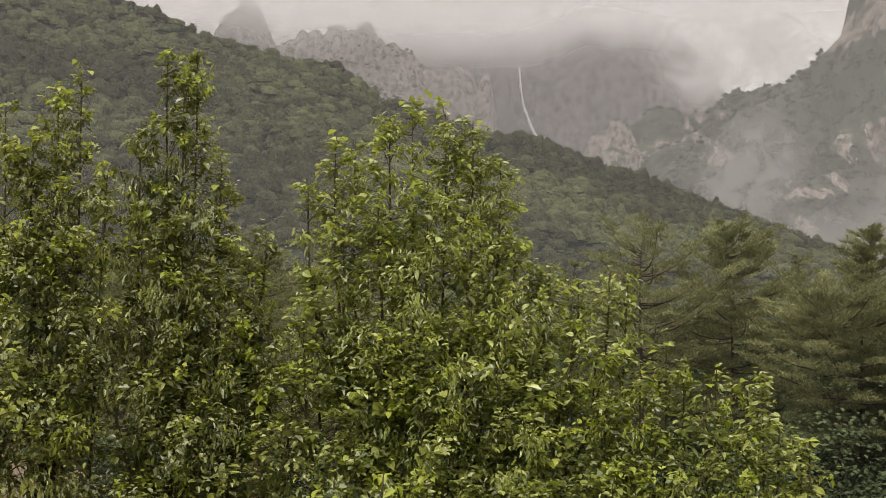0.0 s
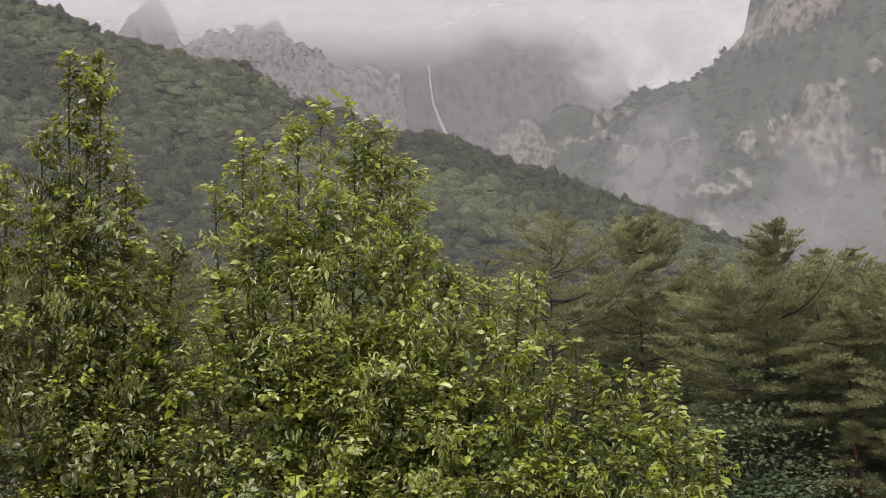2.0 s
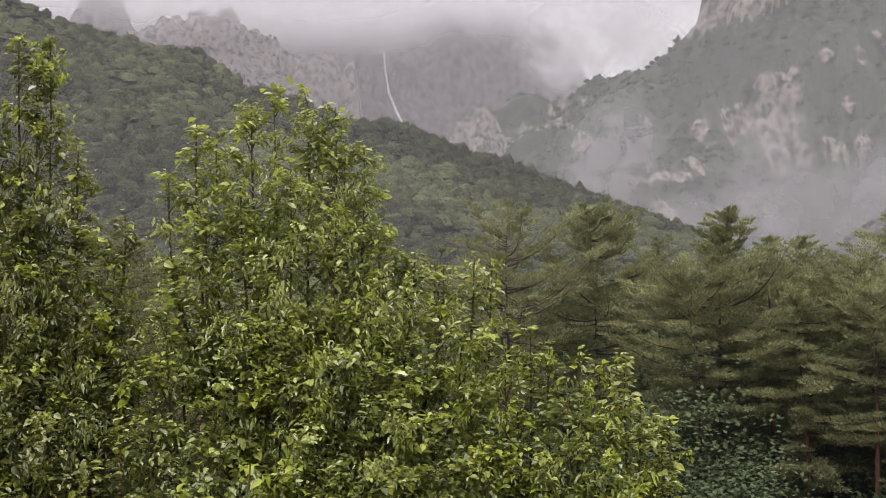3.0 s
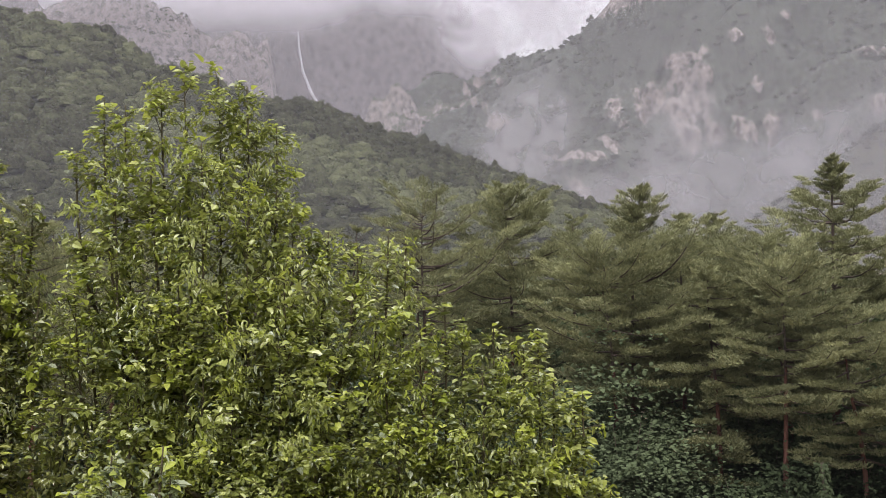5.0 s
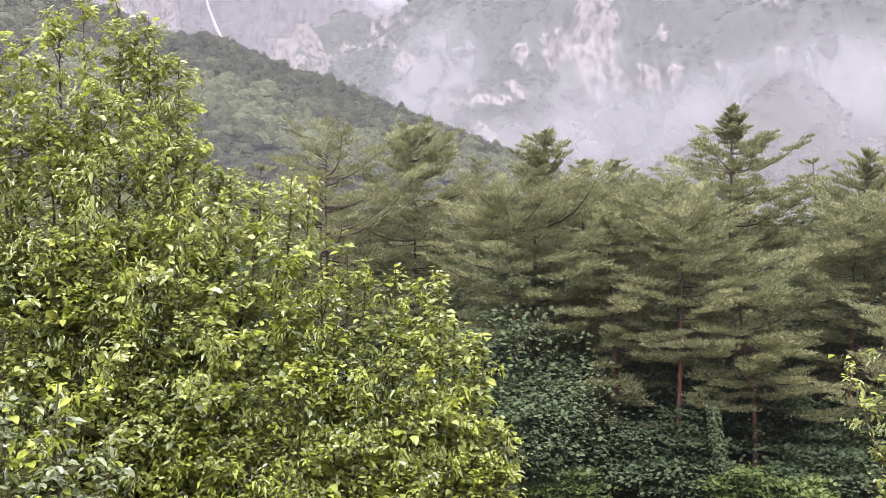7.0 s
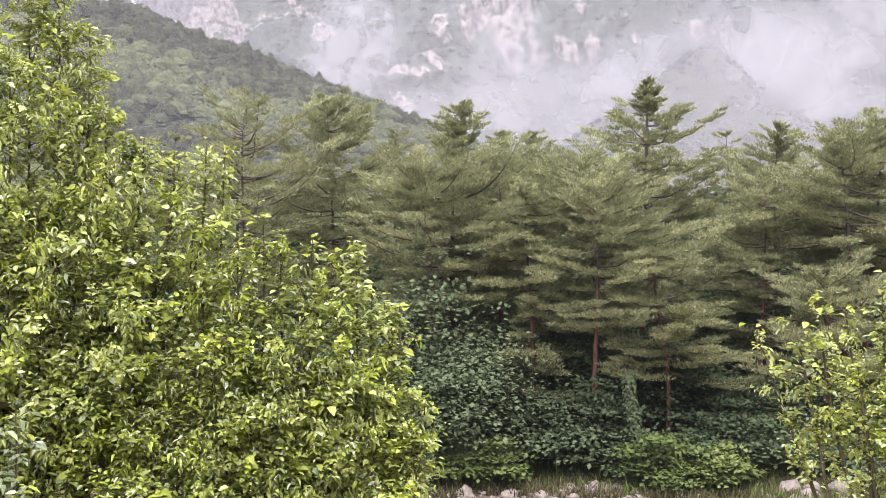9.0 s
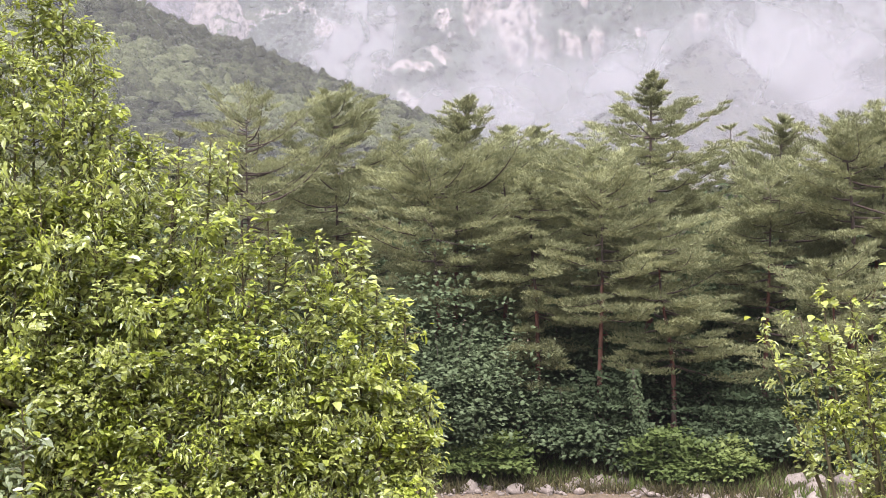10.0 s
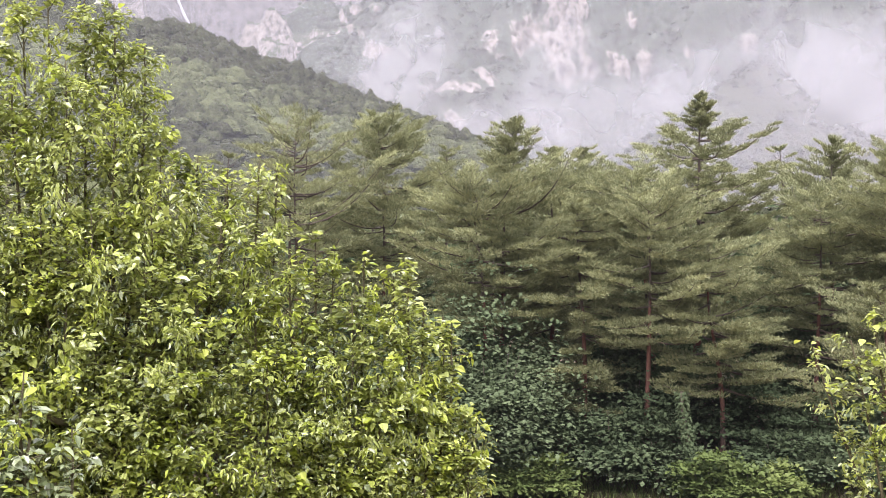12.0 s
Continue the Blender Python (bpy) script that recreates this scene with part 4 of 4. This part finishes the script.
# ---- pines ----
DOME = [(0, 0.10), (0.4, 0.38), (1.2, 1.05), (2.5, 2.0), (4.5, 2.0), (8, 1.5)]
SPIRE = [(0, 0.08), (0.5, 0.32), (1.0, 0.52), (1.3, 1.2), (1.6, 2.0), (2.4, 2.2), (4, 2.3), (8, 1.7)]
BROAD = [(0, 0.25), (0.5, 0.75), (1.2, 1.5), (2.5, 2.2), (4.5, 2.1), (8, 1.6)]
SLIM = [(0, 0.25), (0.8, 0.85), (2.5, 1.45), (4.5, 1.35), (8, 1.0)]
FLAT = [(0, 0.5), (0.5, 1.3), (1.5, 2.0), (3, 2.2), (8, 1.6)]


def pine(place, height, crown_from, profile, seed, label, lean=(0.0, 0.0), rise=0.25, layer=0.48, ring=6, girth=0.12, rich=1.0, loose=1.0, pad=1.0):
    """A red pine: a curving trunk, whorls of spreading branches longer on the lee side, and on each branch flat pads of needles, spiky above."""
    r = np.random.default_rng(seed)
    tree = thing("pine_tree", place, label, "tree", "red pines along the river bank")
    k = np.linspace(0, 1, 16)[:, None]
    wig = r.uniform(0.1, 0.3, 2) * (0.3 + 0.7 * loose)
    trunk = np.concatenate([lean[0] * k ** 1.5 + wig[0] * np.sin(k * r.uniform(3, 6)) * k, lean[1] * k + wig[1] * np.sin(k * r.uniform(3, 6)) * k, height * k], 1)
    v, f = tube(trunk, girth * (1 - 0.88 * k[:, 0] ** 1.1), 9)
    part("trunk", mesh_of("trunk", v, f, PINE_BARK, smooth=True), tree, "reddish flaking bark, grey at the foot")
    needles = Bag()
    turn = r.uniform(0, 6.28)
    depth = 0.10
    while depth < height * (1 - crown_from):
        turn += 0.9
        for b in range(ring):
            if depth > 1.2 and r.random() < 0.14 * loose:
                continue
            down = depth + r.normal(0, 0.16 * loose)
            h = min(0.995, max(0.1, 1 - down / height))
            p = np.array([np.interp(h, k[:, 0], trunk[:, c]) for c in range(3)])
            az = turn + b * 6.283 / ring + r.normal(0, 0.42 * loose)
            long = np.interp(down, [a for a, _ in profile], [c for _, c in profile]) * r.uniform(1 - 0.45 * loose, 1.1 + 0.2 * loose) * (1 + 0.14 * math.cos(az))
            up = rise * (1.5 - 0.16 * down) + 0.45 * max(0.0, 1 - down / 1.2) + 0.05 * math.cos(az) + r.normal(0, 0.13)
            t = np.linspace(0, 1, 7)[:, None]
            flat = np.array([math.cos(az), math.sin(az), 0])
            side = np.array([-flat[1], flat[0], 0])
            line = p + flat * long * t + np.array([0, 0, 1]) * long * (up * t ** 1.2 - 0.10 * np.sin(t * 3.1)) + side * long * 0.10 * np.sin(t * r.uniform(2, 5))
            v, f = tube(line, (0.007 + 0.012 * long) * (1 - 0.8 * t[:, 0]), 5)
            part("branch", mesh_of("branch", v, f, BRANCH_BARK, smooth=True), tree)
            count = max(1, int((1.3 + 2.7 * long) * rich))
            q = np.linspace(0.36, 1.0, count) if count > 1 else np.array([0.9])
            wide = pad * np.minimum(0.36, 0.10 + 0.17 * long) * r.uniform(0.75, 1.25, count)
            hand = np.where(np.arange(count) % 2 == 0, 1.0, -1.0) * r.uniform(0.4, 1.1, count)
            hand[-1] = 0.0
            heart = np.stack([np.interp(q, t[:, 0], line[:, c]) for c in range(3)], -1) + side * (hand * long * 0.22 * (1.25 - q))[:, None]
            heart[:, 2] += 0.03 + r.normal(0, 0.05, count)
            shade = np.clip(r.normal(0.5, 0.2, count) + r.normal(0, 0.1), 0, 1)
            for c in range(count):
                along = unit(flat + side * hand[c] * 0.5 + np.array([0, 0, up * 0.7]))
                across = unit(np.cross(np.array([0, 0, 1.0]), along))
                above = np.cross(along, across)
                n = int(40 + 350 * wide[c])
                d = unit(r.normal(size=(n, 3))) * r.uniform(0.15, 1.0, (n, 1)) ** 0.5
                skin = d * [wide[c] * 1.25, wide[c] * 0.85, wide[c] * 0.22]
                root = heart[c] + skin[:, :1] * along + skin[:, 1:2] * across + skin[:, 2:] * above
                out_way = d[:, :1] * along + d[:, 1:2] * across
                way = unit(out_way * 0.55 + along * 0.35 + np.array([0, 0, 0.42]) + 0.30 * r.normal(size=(n, 3)))
                tip = root + way * r.uniform(0.07, 0.14, (n, 1))
                half = unit(np.cross(way, r.normal(size=(n, 3)))) * 0.015
                needles.add(np.stack([root - half, root + half, tip], 1).reshape(-1, 3), np.arange(n * 3).reshape(-1, 3), np.clip(shade[c] + r.normal(0, 0.12, n), 0, 1))
        depth += layer * r.uniform(0.75, 1.25) * ((0.6 if loose == 1 else 0.4) if depth < 1.0 else 1.0)
    part("needles", needles.mesh("needles", NEEDLE), tree, "grey-green needle tufts in flat layers", "stuff")
    return tree


PINES = [  # x, y, height, crown from, form, seed, lean, rise
    (5.7, 37.6, 10.2, 0.40, FLAT, 31, 0.5, 0.32), (8.8, 39.0, 10.7, 0.30, BROAD, 72, 0.1, 0.34), (11.2, 34.4, 10.4, 0.34, DOME, 33, 0.6, 0.36),
    (15.5, 39.0, 9.8, 0.34, DOME, 34, 0.2, 0.32), (18.2, 35.7, 11.4, 0.36, SPIRE, 35, 0.1, 0.30), (21.7, 33.6, 9.9, 0.42, DOME, 36, -0.1, 0.34),
    (22.6, 30.6, 9.8, 0.38, FLAT, 37, 0.3, 0.24), (13.1, 32.4, 8.1, 0.28, SLIM, 38, -0.1, 0.05), (15.8, 33.4, 8.8, 0.64, FLAT, 39, -0.9, 0.18),
    (16.6, 31.0, 6.8, 0.36, FLAT, 40, -0.3, 0.06), (20.0, 28.6, 5.8, 0.48, FLAT, 41, -0.3, 0.10), (-5.6, 37.6, 10.4, 0.34, DOME, 42, 0.2, 0.3),
    (-3.6, 39.5, 10.3, 0.34, DOME, 43, 0.3, 0.3), (2.2, 39.5, 10.0, 0.34, DOME, 44, -0.2, 0.3), (-9.0, 38.0, 10.6, 0.34, DOME, 45, 0.2, 0.3),
    (25.6, 31.5, 9.6, 0.38, DOME, 46, -0.2, 0.35), (13.6, 36.6, 9.7, 0.32, DOME, 47, 0.3, 0.26), (19.8, 31.6, 8.0, 0.40, FLAT, 48, 0.2, 0.2),
    (14.5, 31.4, 8.1, 0.52, FLAT, 49, 0.1, 0.2), (21.5, 29.9, 9.2, 0.70, FLAT, 50, -0.1, 0.24), (10.6, 33.6, 8.6, 0.54, FLAT, 51, -0.3, 0.25)]
for x, y, tall, crown, form, seed, lean, rise in PINES:
    base = float(ground_height(np.array(x), np.array(y))) - 0.05
    label = "tall spire-topped red pine with long rising arms" if form is SPIRE else "red pine with spreading flat layers of needles"
    if form is SPIRE:
        pine((x, y, base), tall - base, crown, form, seed, label, (lean, 0.0), rise, 0.50, 6, 0.13, 1.35, 0.45, 0.68)
    elif seed == 31:
        pine((x, y, base), tall - base, crown, form, seed, label, (lean, 0.0), rise, girth=0.10, rich=0.55)
    elif x < 3:
        pine((x, y, base), tall - base, crown, form, seed, label, (lean, 0.0), rise, 0.6, 4)
    else:
        pine((x, y, base), tall - base, crown, form, seed, label, (lean, 0.0), rise, girth=0.095 if crown < 0.6 else 0.14)
# the second row, deeper in the wood
r = np.random.default_rng(77)
deep = [pine((-12.0 + 3 * k, 47.0, 0.9), 9.3, 0.26, DOME, 60 + k, "red pine deeper in the shady wood", (0.2, 0.0), 0.3, 0.60, 4, rich=0.7) for k in range(3)]
for k in range(23):
    x = -13 + k * 2.1 + r.uniform(-0.7, 0.7)
    y = 43.5 + r.uniform(-1.5, 5) - 0.33 * max(0.0, x)
    size = r.uniform(0.88, 1.03)
    copy_thing(deep[k % 3], Matrix.Translation((x, y, float(ground_height(np.array(x), np.array(y))) - 0.05)) @ pose(0, 0, 0, 0, 0, r.uniform(0, 360)) @ Matrix.Diagonal((size, size, size * 0.97, 1)))


# ---- understorey ----
def bush(place, wide, tall, seed, label, material, leaf=0.11, clumps=46, per=60, name="bush"):
    """A broadleaf bush: a few stems and many clumps of leaves over a dome."""
    r = np.random.default_rng(seed)
    plant = thing(name, place, label, "shrub", "shrubs under the pines")
    for k in range(5):
        a = r.uniform(0, 6.28)
        t = np.linspace(0, 1, 6)[:, None]
        line = np.concatenate([math.cos(a) * wide * 0.3 * t ** 1.4, math.sin(a) * wide * 0.3 * t ** 1.4, tall * 0.8 * t], 1) + 0.02 * r.normal(size=(6, 3)) * t
        v, f = tube(line, 0.03 * (1 - 0.75 * t[:, 0]), 5)
        part("stem", mesh_of("stem", v, f, BARK, smooth=True), plant)
    d = unit(r.normal(size=(clumps, 3)))
    d[:, 2] = np.abs(d[:, 2])
    c = d * r.uniform(0.55, 1.0, (clumps, 1)) * [wide / 2, wide / 2, tall * 0.62] + [0, 0, tall * 0.30]
    c *= 1 + 0.17 * r.normal(size=(clumps, 1))
    c[:, 2] = np.maximum(c[:, 2], 0.15)
    n = clumps * per
    spread = 0.16 * (wide + tall) / 2
    base = np.repeat(c, per, 0) + r.normal(size=(n, 3)) * [spread, spread, spread * 0.17]
    out_way = np.repeat(d, per, 0)
    way = unit(out_way * 0.8 + r.normal(size=(n, 3)) * [0.8, 0.8, 0.4] + [0, 0, -0.25])
    up = unit(np.array([0, -0.2, 1.0]) + 0.18 * r.normal(size=(n, 3)))
    v, f = leaves(base, way, up, leaf * r.uniform(0.6, 1.25, n), SMALL_SHAPE * [1.25, 1, 1], SMALL_FACES)
    tone = np.repeat(np.repeat(np.clip(r.uniform(0.2, 0.8) + r.normal(0, 0.18, clumps), 0, 1), per), 2)
    part("foliage", mesh_of("foliage", v, f, material, tone), plant, "", "stuff")
    return plant


def on_ground(x, y):
    return (x, y, float(ground_height(np.array(x), np.array(y))) - 0.03)


BUSHES = [  # x, y, width, height, bright
    (10.5, 32.0, 3.0, 5.0, 0), (9.0, 33.2, 2.6, 4.6, 0),     (8.3, 34.0, 2.4, 4.2, 0), (10.0, 33.4, 2.8, 4.4, 0), (11.6, 32.0, 2.0, 2.2, 0), (10.7, 31.0, 1.5, 1.3, 1), (11.5, 30.7, 1.4, 1.5, 1), (13.6, 31.2, 2.3, 2.9, 0), (14.6, 30.2, 2.2, 2.2, 0),
    (15.4, 29.1, 1.7, 1.5, 1), (16.2, 28.7, 1.6, 1.2, 1), (16.9, 28.3, 1.5, 1.3, 1), (17.7, 29.4, 2.2, 1.8, 0), (18.9, 28.6, 2.2, 1.6, 0), (20.3, 28.9, 2.6, 2.9, 0), (12.2, 33.6, 2.6, 3.8, 0),
    (14.8, 32.6, 2.6, 3.6, 0), (17.0, 31.6, 2.6, 3.4, 0), (19.4, 31.0, 2.4, 2.0, 0), (21.8, 27.6, 2.4, 2.8, 0), (6.3, 34.5, 2.6, 4.0, 0), (9.4, 31.6, 1.6, 1.5, 0),
    (23.4, 28.4, 2.6, 3.2, 0), (4.0, 36.0, 2.8, 4.0, 0), (1.0, 37.0, 3.0, 4.2, 0), (-2.5, 37.5, 3.0, 4.0, 0), (19.9, 27.3, 1.7, 1.6, 0), (16.2, 35.0, 3.0, 4.2, 0), (20.5, 33.5, 3.0, 4.2, 0)]
for k, (x, y, wide, tall, bright) in enumerate(BUSHES):
    y += 0.5
    bush(on_ground(x, y), wide, tall, 200 + k, "yellow-green leafy shrub at the stony bank" if bright else "dark green broadleaf shrub under the pines",
         BRIGHT_SHRUB if bright else SHRUB, leaf=0.155, clumps=int(12 + 4.4 * wide * tall), per=105)
back_bush = bush(on_ground(2.0, 41.0), 3.2, 4.0, 300, "dark green broadleaf shrub deep in the wood", SHRUB, 0.25, 50, 26)
r = np.random.default_rng(78)
for k in range(72):
    x = -12 + (k % 36) * 1.4 + r.uniform(-0.5, 0.5)
    y = (40.5 if k < 36 else 47.0) + r.uniform(-1, 3) - 0.36 * max(0.0, x)
    size = r.uniform(0.8, 1.25) * (1.0 if k < 36 else 1.45)
    copy_thing(back_bush, Matrix.Translation(on_ground(x, y)) @ pose(0, 0, 0, 0, 0, r.uniform(0, 360)) @ Matrix.Diagonal((size, size, size, 1)))


# ---- the stony river bank ----
def stone_mesh(seed, flat):
    """A water-worn stone: a lumpy, flattened, rounded block."""
    bm = bmesh.new()
    bmesh.ops.create_icosphere(bm, subdivisions=2, radius=0.5)
    for v in bm.verts:
        k = 1 + 0.42 * noise.noise(v.co * 2.0 + Vector((seed * 3.1, seed, 0))) + 0.16 * noise.noise(v.co * 5 + Vector((seed, 0, 0)))
        v.co = Vector((v.co.x * k * 1.15, v.co.y * k * 0.9, v.co.z * k * flat))
    me = bpy.data.meshes.new("stone")
    bm.to_mesh(me)
    bm.free()
    me.polygons.foreach_set("use_smooth", [True] * len(me.polygons))
    me.materials.append(STONE)
    return me


STONES = [stone_mesh(k, 0.5 + 0.07 * k) for k in range(7)]
r = np.random.default_rng(91)
for k in range(290):
    x = r.uniform(7.5, 23)
    b = r.uniform(-1.7, -0.1)
    y = (b + 32.4 - 0.45 * x - 0.8 * math.sin(x * 0.35)) / 0.87
    size = float(np.clip(r.lognormal(-1.55, 0.5), 0.09, 0.5))
    ob = tagged(new("stone", STONES[k % 7]), "pale water-worn stone on the river bank", "stone", "stones of the river bank")
    ob.location = (x, y, float(ground_height(np.array(x), np.array(y))) + size * 0.12)
    ob.rotation_euler = (r.uniform(-0.3, 0.3), r.uniform(-0.3, 0.3), r.uniform(0, 6.28))
    ob.scale = (size, size * r.uniform(0.8, 1.2), size * r.uniform(0.8, 1.1))


def gravel(count, seed):
    """Small broken stones between the larger ones, too many to count."""
    r = np.random.default_rng(seed)
    bm = bmesh.new()
    bmesh.ops.create_icosphere(bm, subdivisions=1, radius=0.5)
    form = np.array([v.co[:] for v in bm.verts])
    tri = np.array([[v.index for v in f.verts] for f in bm.faces])
    bm.free()
    x = r.uniform(7.5, 23, count)
    y = (r.uniform(-1.9, 0.2, count) + 32.4 - 0.45 * x - 0.8 * np.sin(x * 0.35)) / 0.87
    size = np.clip(r.lognormal(-2.3, 0.45, count), 0.05, 0.24)
    turn = r.uniform(0, 6.28, count)
    lumps = form[None] * (1 + 0.22 * r.normal(size=(count, len(form), 1))) * (size[:, None] * r.uniform(0.6, 1.3, (count, 3)) * [1, 1, 0.7])[:, None]
    c, s = np.cos(turn)[:, None], np.sin(turn)[:, None]
    v = np.stack([lumps[..., 0] * c - lumps[..., 1] * s, lumps[..., 0] * s + lumps[..., 1] * c, lumps[..., 2]], -1)
    v += np.stack([x, y, ground_height(x, y) + size * 0.15], -1)[:, None]
    f = (np.arange(count) * len(form))[:, None, None] + tri[None]
    return tagged(new("gravel", mesh_of("gravel", v.reshape(-1, 3), f.reshape(-1, 3), STONE, smooth=True)), "pinkish gravel between the stones of the bank", "gravel", kind="stuff")


gravel(900, 17)
for x, y, size, k in ((18.35, 27.75, 0.62, 5), (18.8, 27.5, 0.55, 6), (18.6, 27.1, 0.6, 4), (18.1, 27.2, 0.42, 3), (19.4, 27.1, 0.75, 6)):
    ob = tagged(new("boulder", STONES[k]), "large grey boulder at the river's edge", "boulder", "boulders on the river bank")
    ob.location = (x, y, float(ground_height(np.array(x), np.array(y))) + size * 0.2)
    ob.rotation_euler = (0.2, 0.1 * k, k * 1.3)
    ob.scale = (size, size, size)

nx, ny = 40, 12
gx, gy = np.meshgrid(np.linspace(15.6, 18.6, nx), np.linspace(-4.5, 0.5, ny))
wy = (gy + 32.4 - 0.45 * gx - 0.8 * np.sin(gx * 0.35)) / 0.87
gz = ground_height(gx, wy) + 0.04 + 0.05 * fbm(gx, wy, 3) - 0.16 * np.abs((gx - 17.1) / 1.5) ** 3 - 0.16 * np.abs((gy + 2.0) / 2.5) ** 3
i = (np.arange(ny - 1)[:, None] * nx + np.arange(nx - 1)[None]).ravel()
tagged(new("sand_bank", mesh_of("sand_bank", np.stack([gx, wy, gz], -1).reshape(-1, 3), np.stack([i, i + 1, i + 1 + nx, i + nx], 1), SAND, smooth=True)),
       "orange sand between the stones of the bank", "sand", kind="structure")


def grass(name, count, lo, hi, tall, material, seed, label):
    """Blades of grass and weeds along the bank's edge."""
    r = np.random.default_rng(seed)
    x = r.uniform(6.5, 23.5, count)
    b = r.uniform(lo, hi, count)
    y = (b + 32.4 - 0.45 * x - 0.8 * np.sin(x * 0.35)) / 0.87
    ok = fbm(x * 0.9, y * 0.9, 3, shift=seed) > -0.25
    x, y = x[ok], y[ok]
    n = len(x)
    base = np.stack([x, y, ground_height(x, y) - 0.02], -1)
    way = unit(np.stack([r.normal(0, 0.45, n), r.normal(0, 0.45, n), np.ones(n)], -1))
    length = tall * r.uniform(0.4, 1.2, n)
    v, f = leaves(base, way, unit(r.normal(size=(n, 3))), length, np.array([(-0.035, 0, 0), (0.035, 0, 0), (0.03, 0.6, 0.06), (-0.01, 1, 0.22)]), np.array([(0, 1, 2), (0, 2, 3)]))
    return tagged(new(name, mesh_of(name, v, f, material, np.repeat(r.random(n), 2))), label, "grass", kind="stuff")


grass("grass", 30000, -1.7, 1.6, 0.36, GRASS, 5, "dry yellowish grass along the stony bank")
grass("weeds", 9000, -1.3, 1.6, 0.42, BRIGHT_SHRUB, 6, "low green weeds at the foot of the shrubs")


def ivy_trunk():
    """A leaning dead trunk wrapped in ivy."""
    foot = np.array(on_ground(15.3, 29.9))
    tree = thing("ivy_covered_trunk", foot, "leaning dead trunk wrapped in green ivy", "tree")
    t = np.linspace(0, 1, 12)[:, None]
    line = np.concatenate([-0.42 * t + 0.05 * np.sin(t * 6), 0.1 * t, 3.0 * t], 1)
    v, f = tube(line, 0.10 * (1 - 0.5 * t[:, 0]), 8)
    part("trunk", mesh_of("trunk", v, f, BARK, smooth=True), tree)
    r = np.random.default_rng(8)
    n = 1500
    q = r.uniform(0.05, 1.02, n)
    a = r.uniform(0, 6.28, n)
    d = np.stack([np.cos(a), np.sin(a), 0 * a], -1)
    base = np.stack([np.interp(q, t[:, 0], line[:, c]) for c in range(3)], -1) + d * (0.10 + 0.09 * r.random((n, 1)))
    v, f = leaves(base, unit(d * 0.3 + [0, 0, -1] + 0.5 * r.normal(size=(n, 3))), unit(d + [0, 0, 0.4]), r.uniform(0.06, 0.11, n), SMALL_SHAPE * [1.4, 1, 1], SMALL_FACES)
    part("ivy", mesh_of("ivy", v, f, SHRUB, np.repeat(r.uniform(0.4, 1, n), 2)), tree, "overlapping green ivy leaves", "stuff")


ivy_trunk()
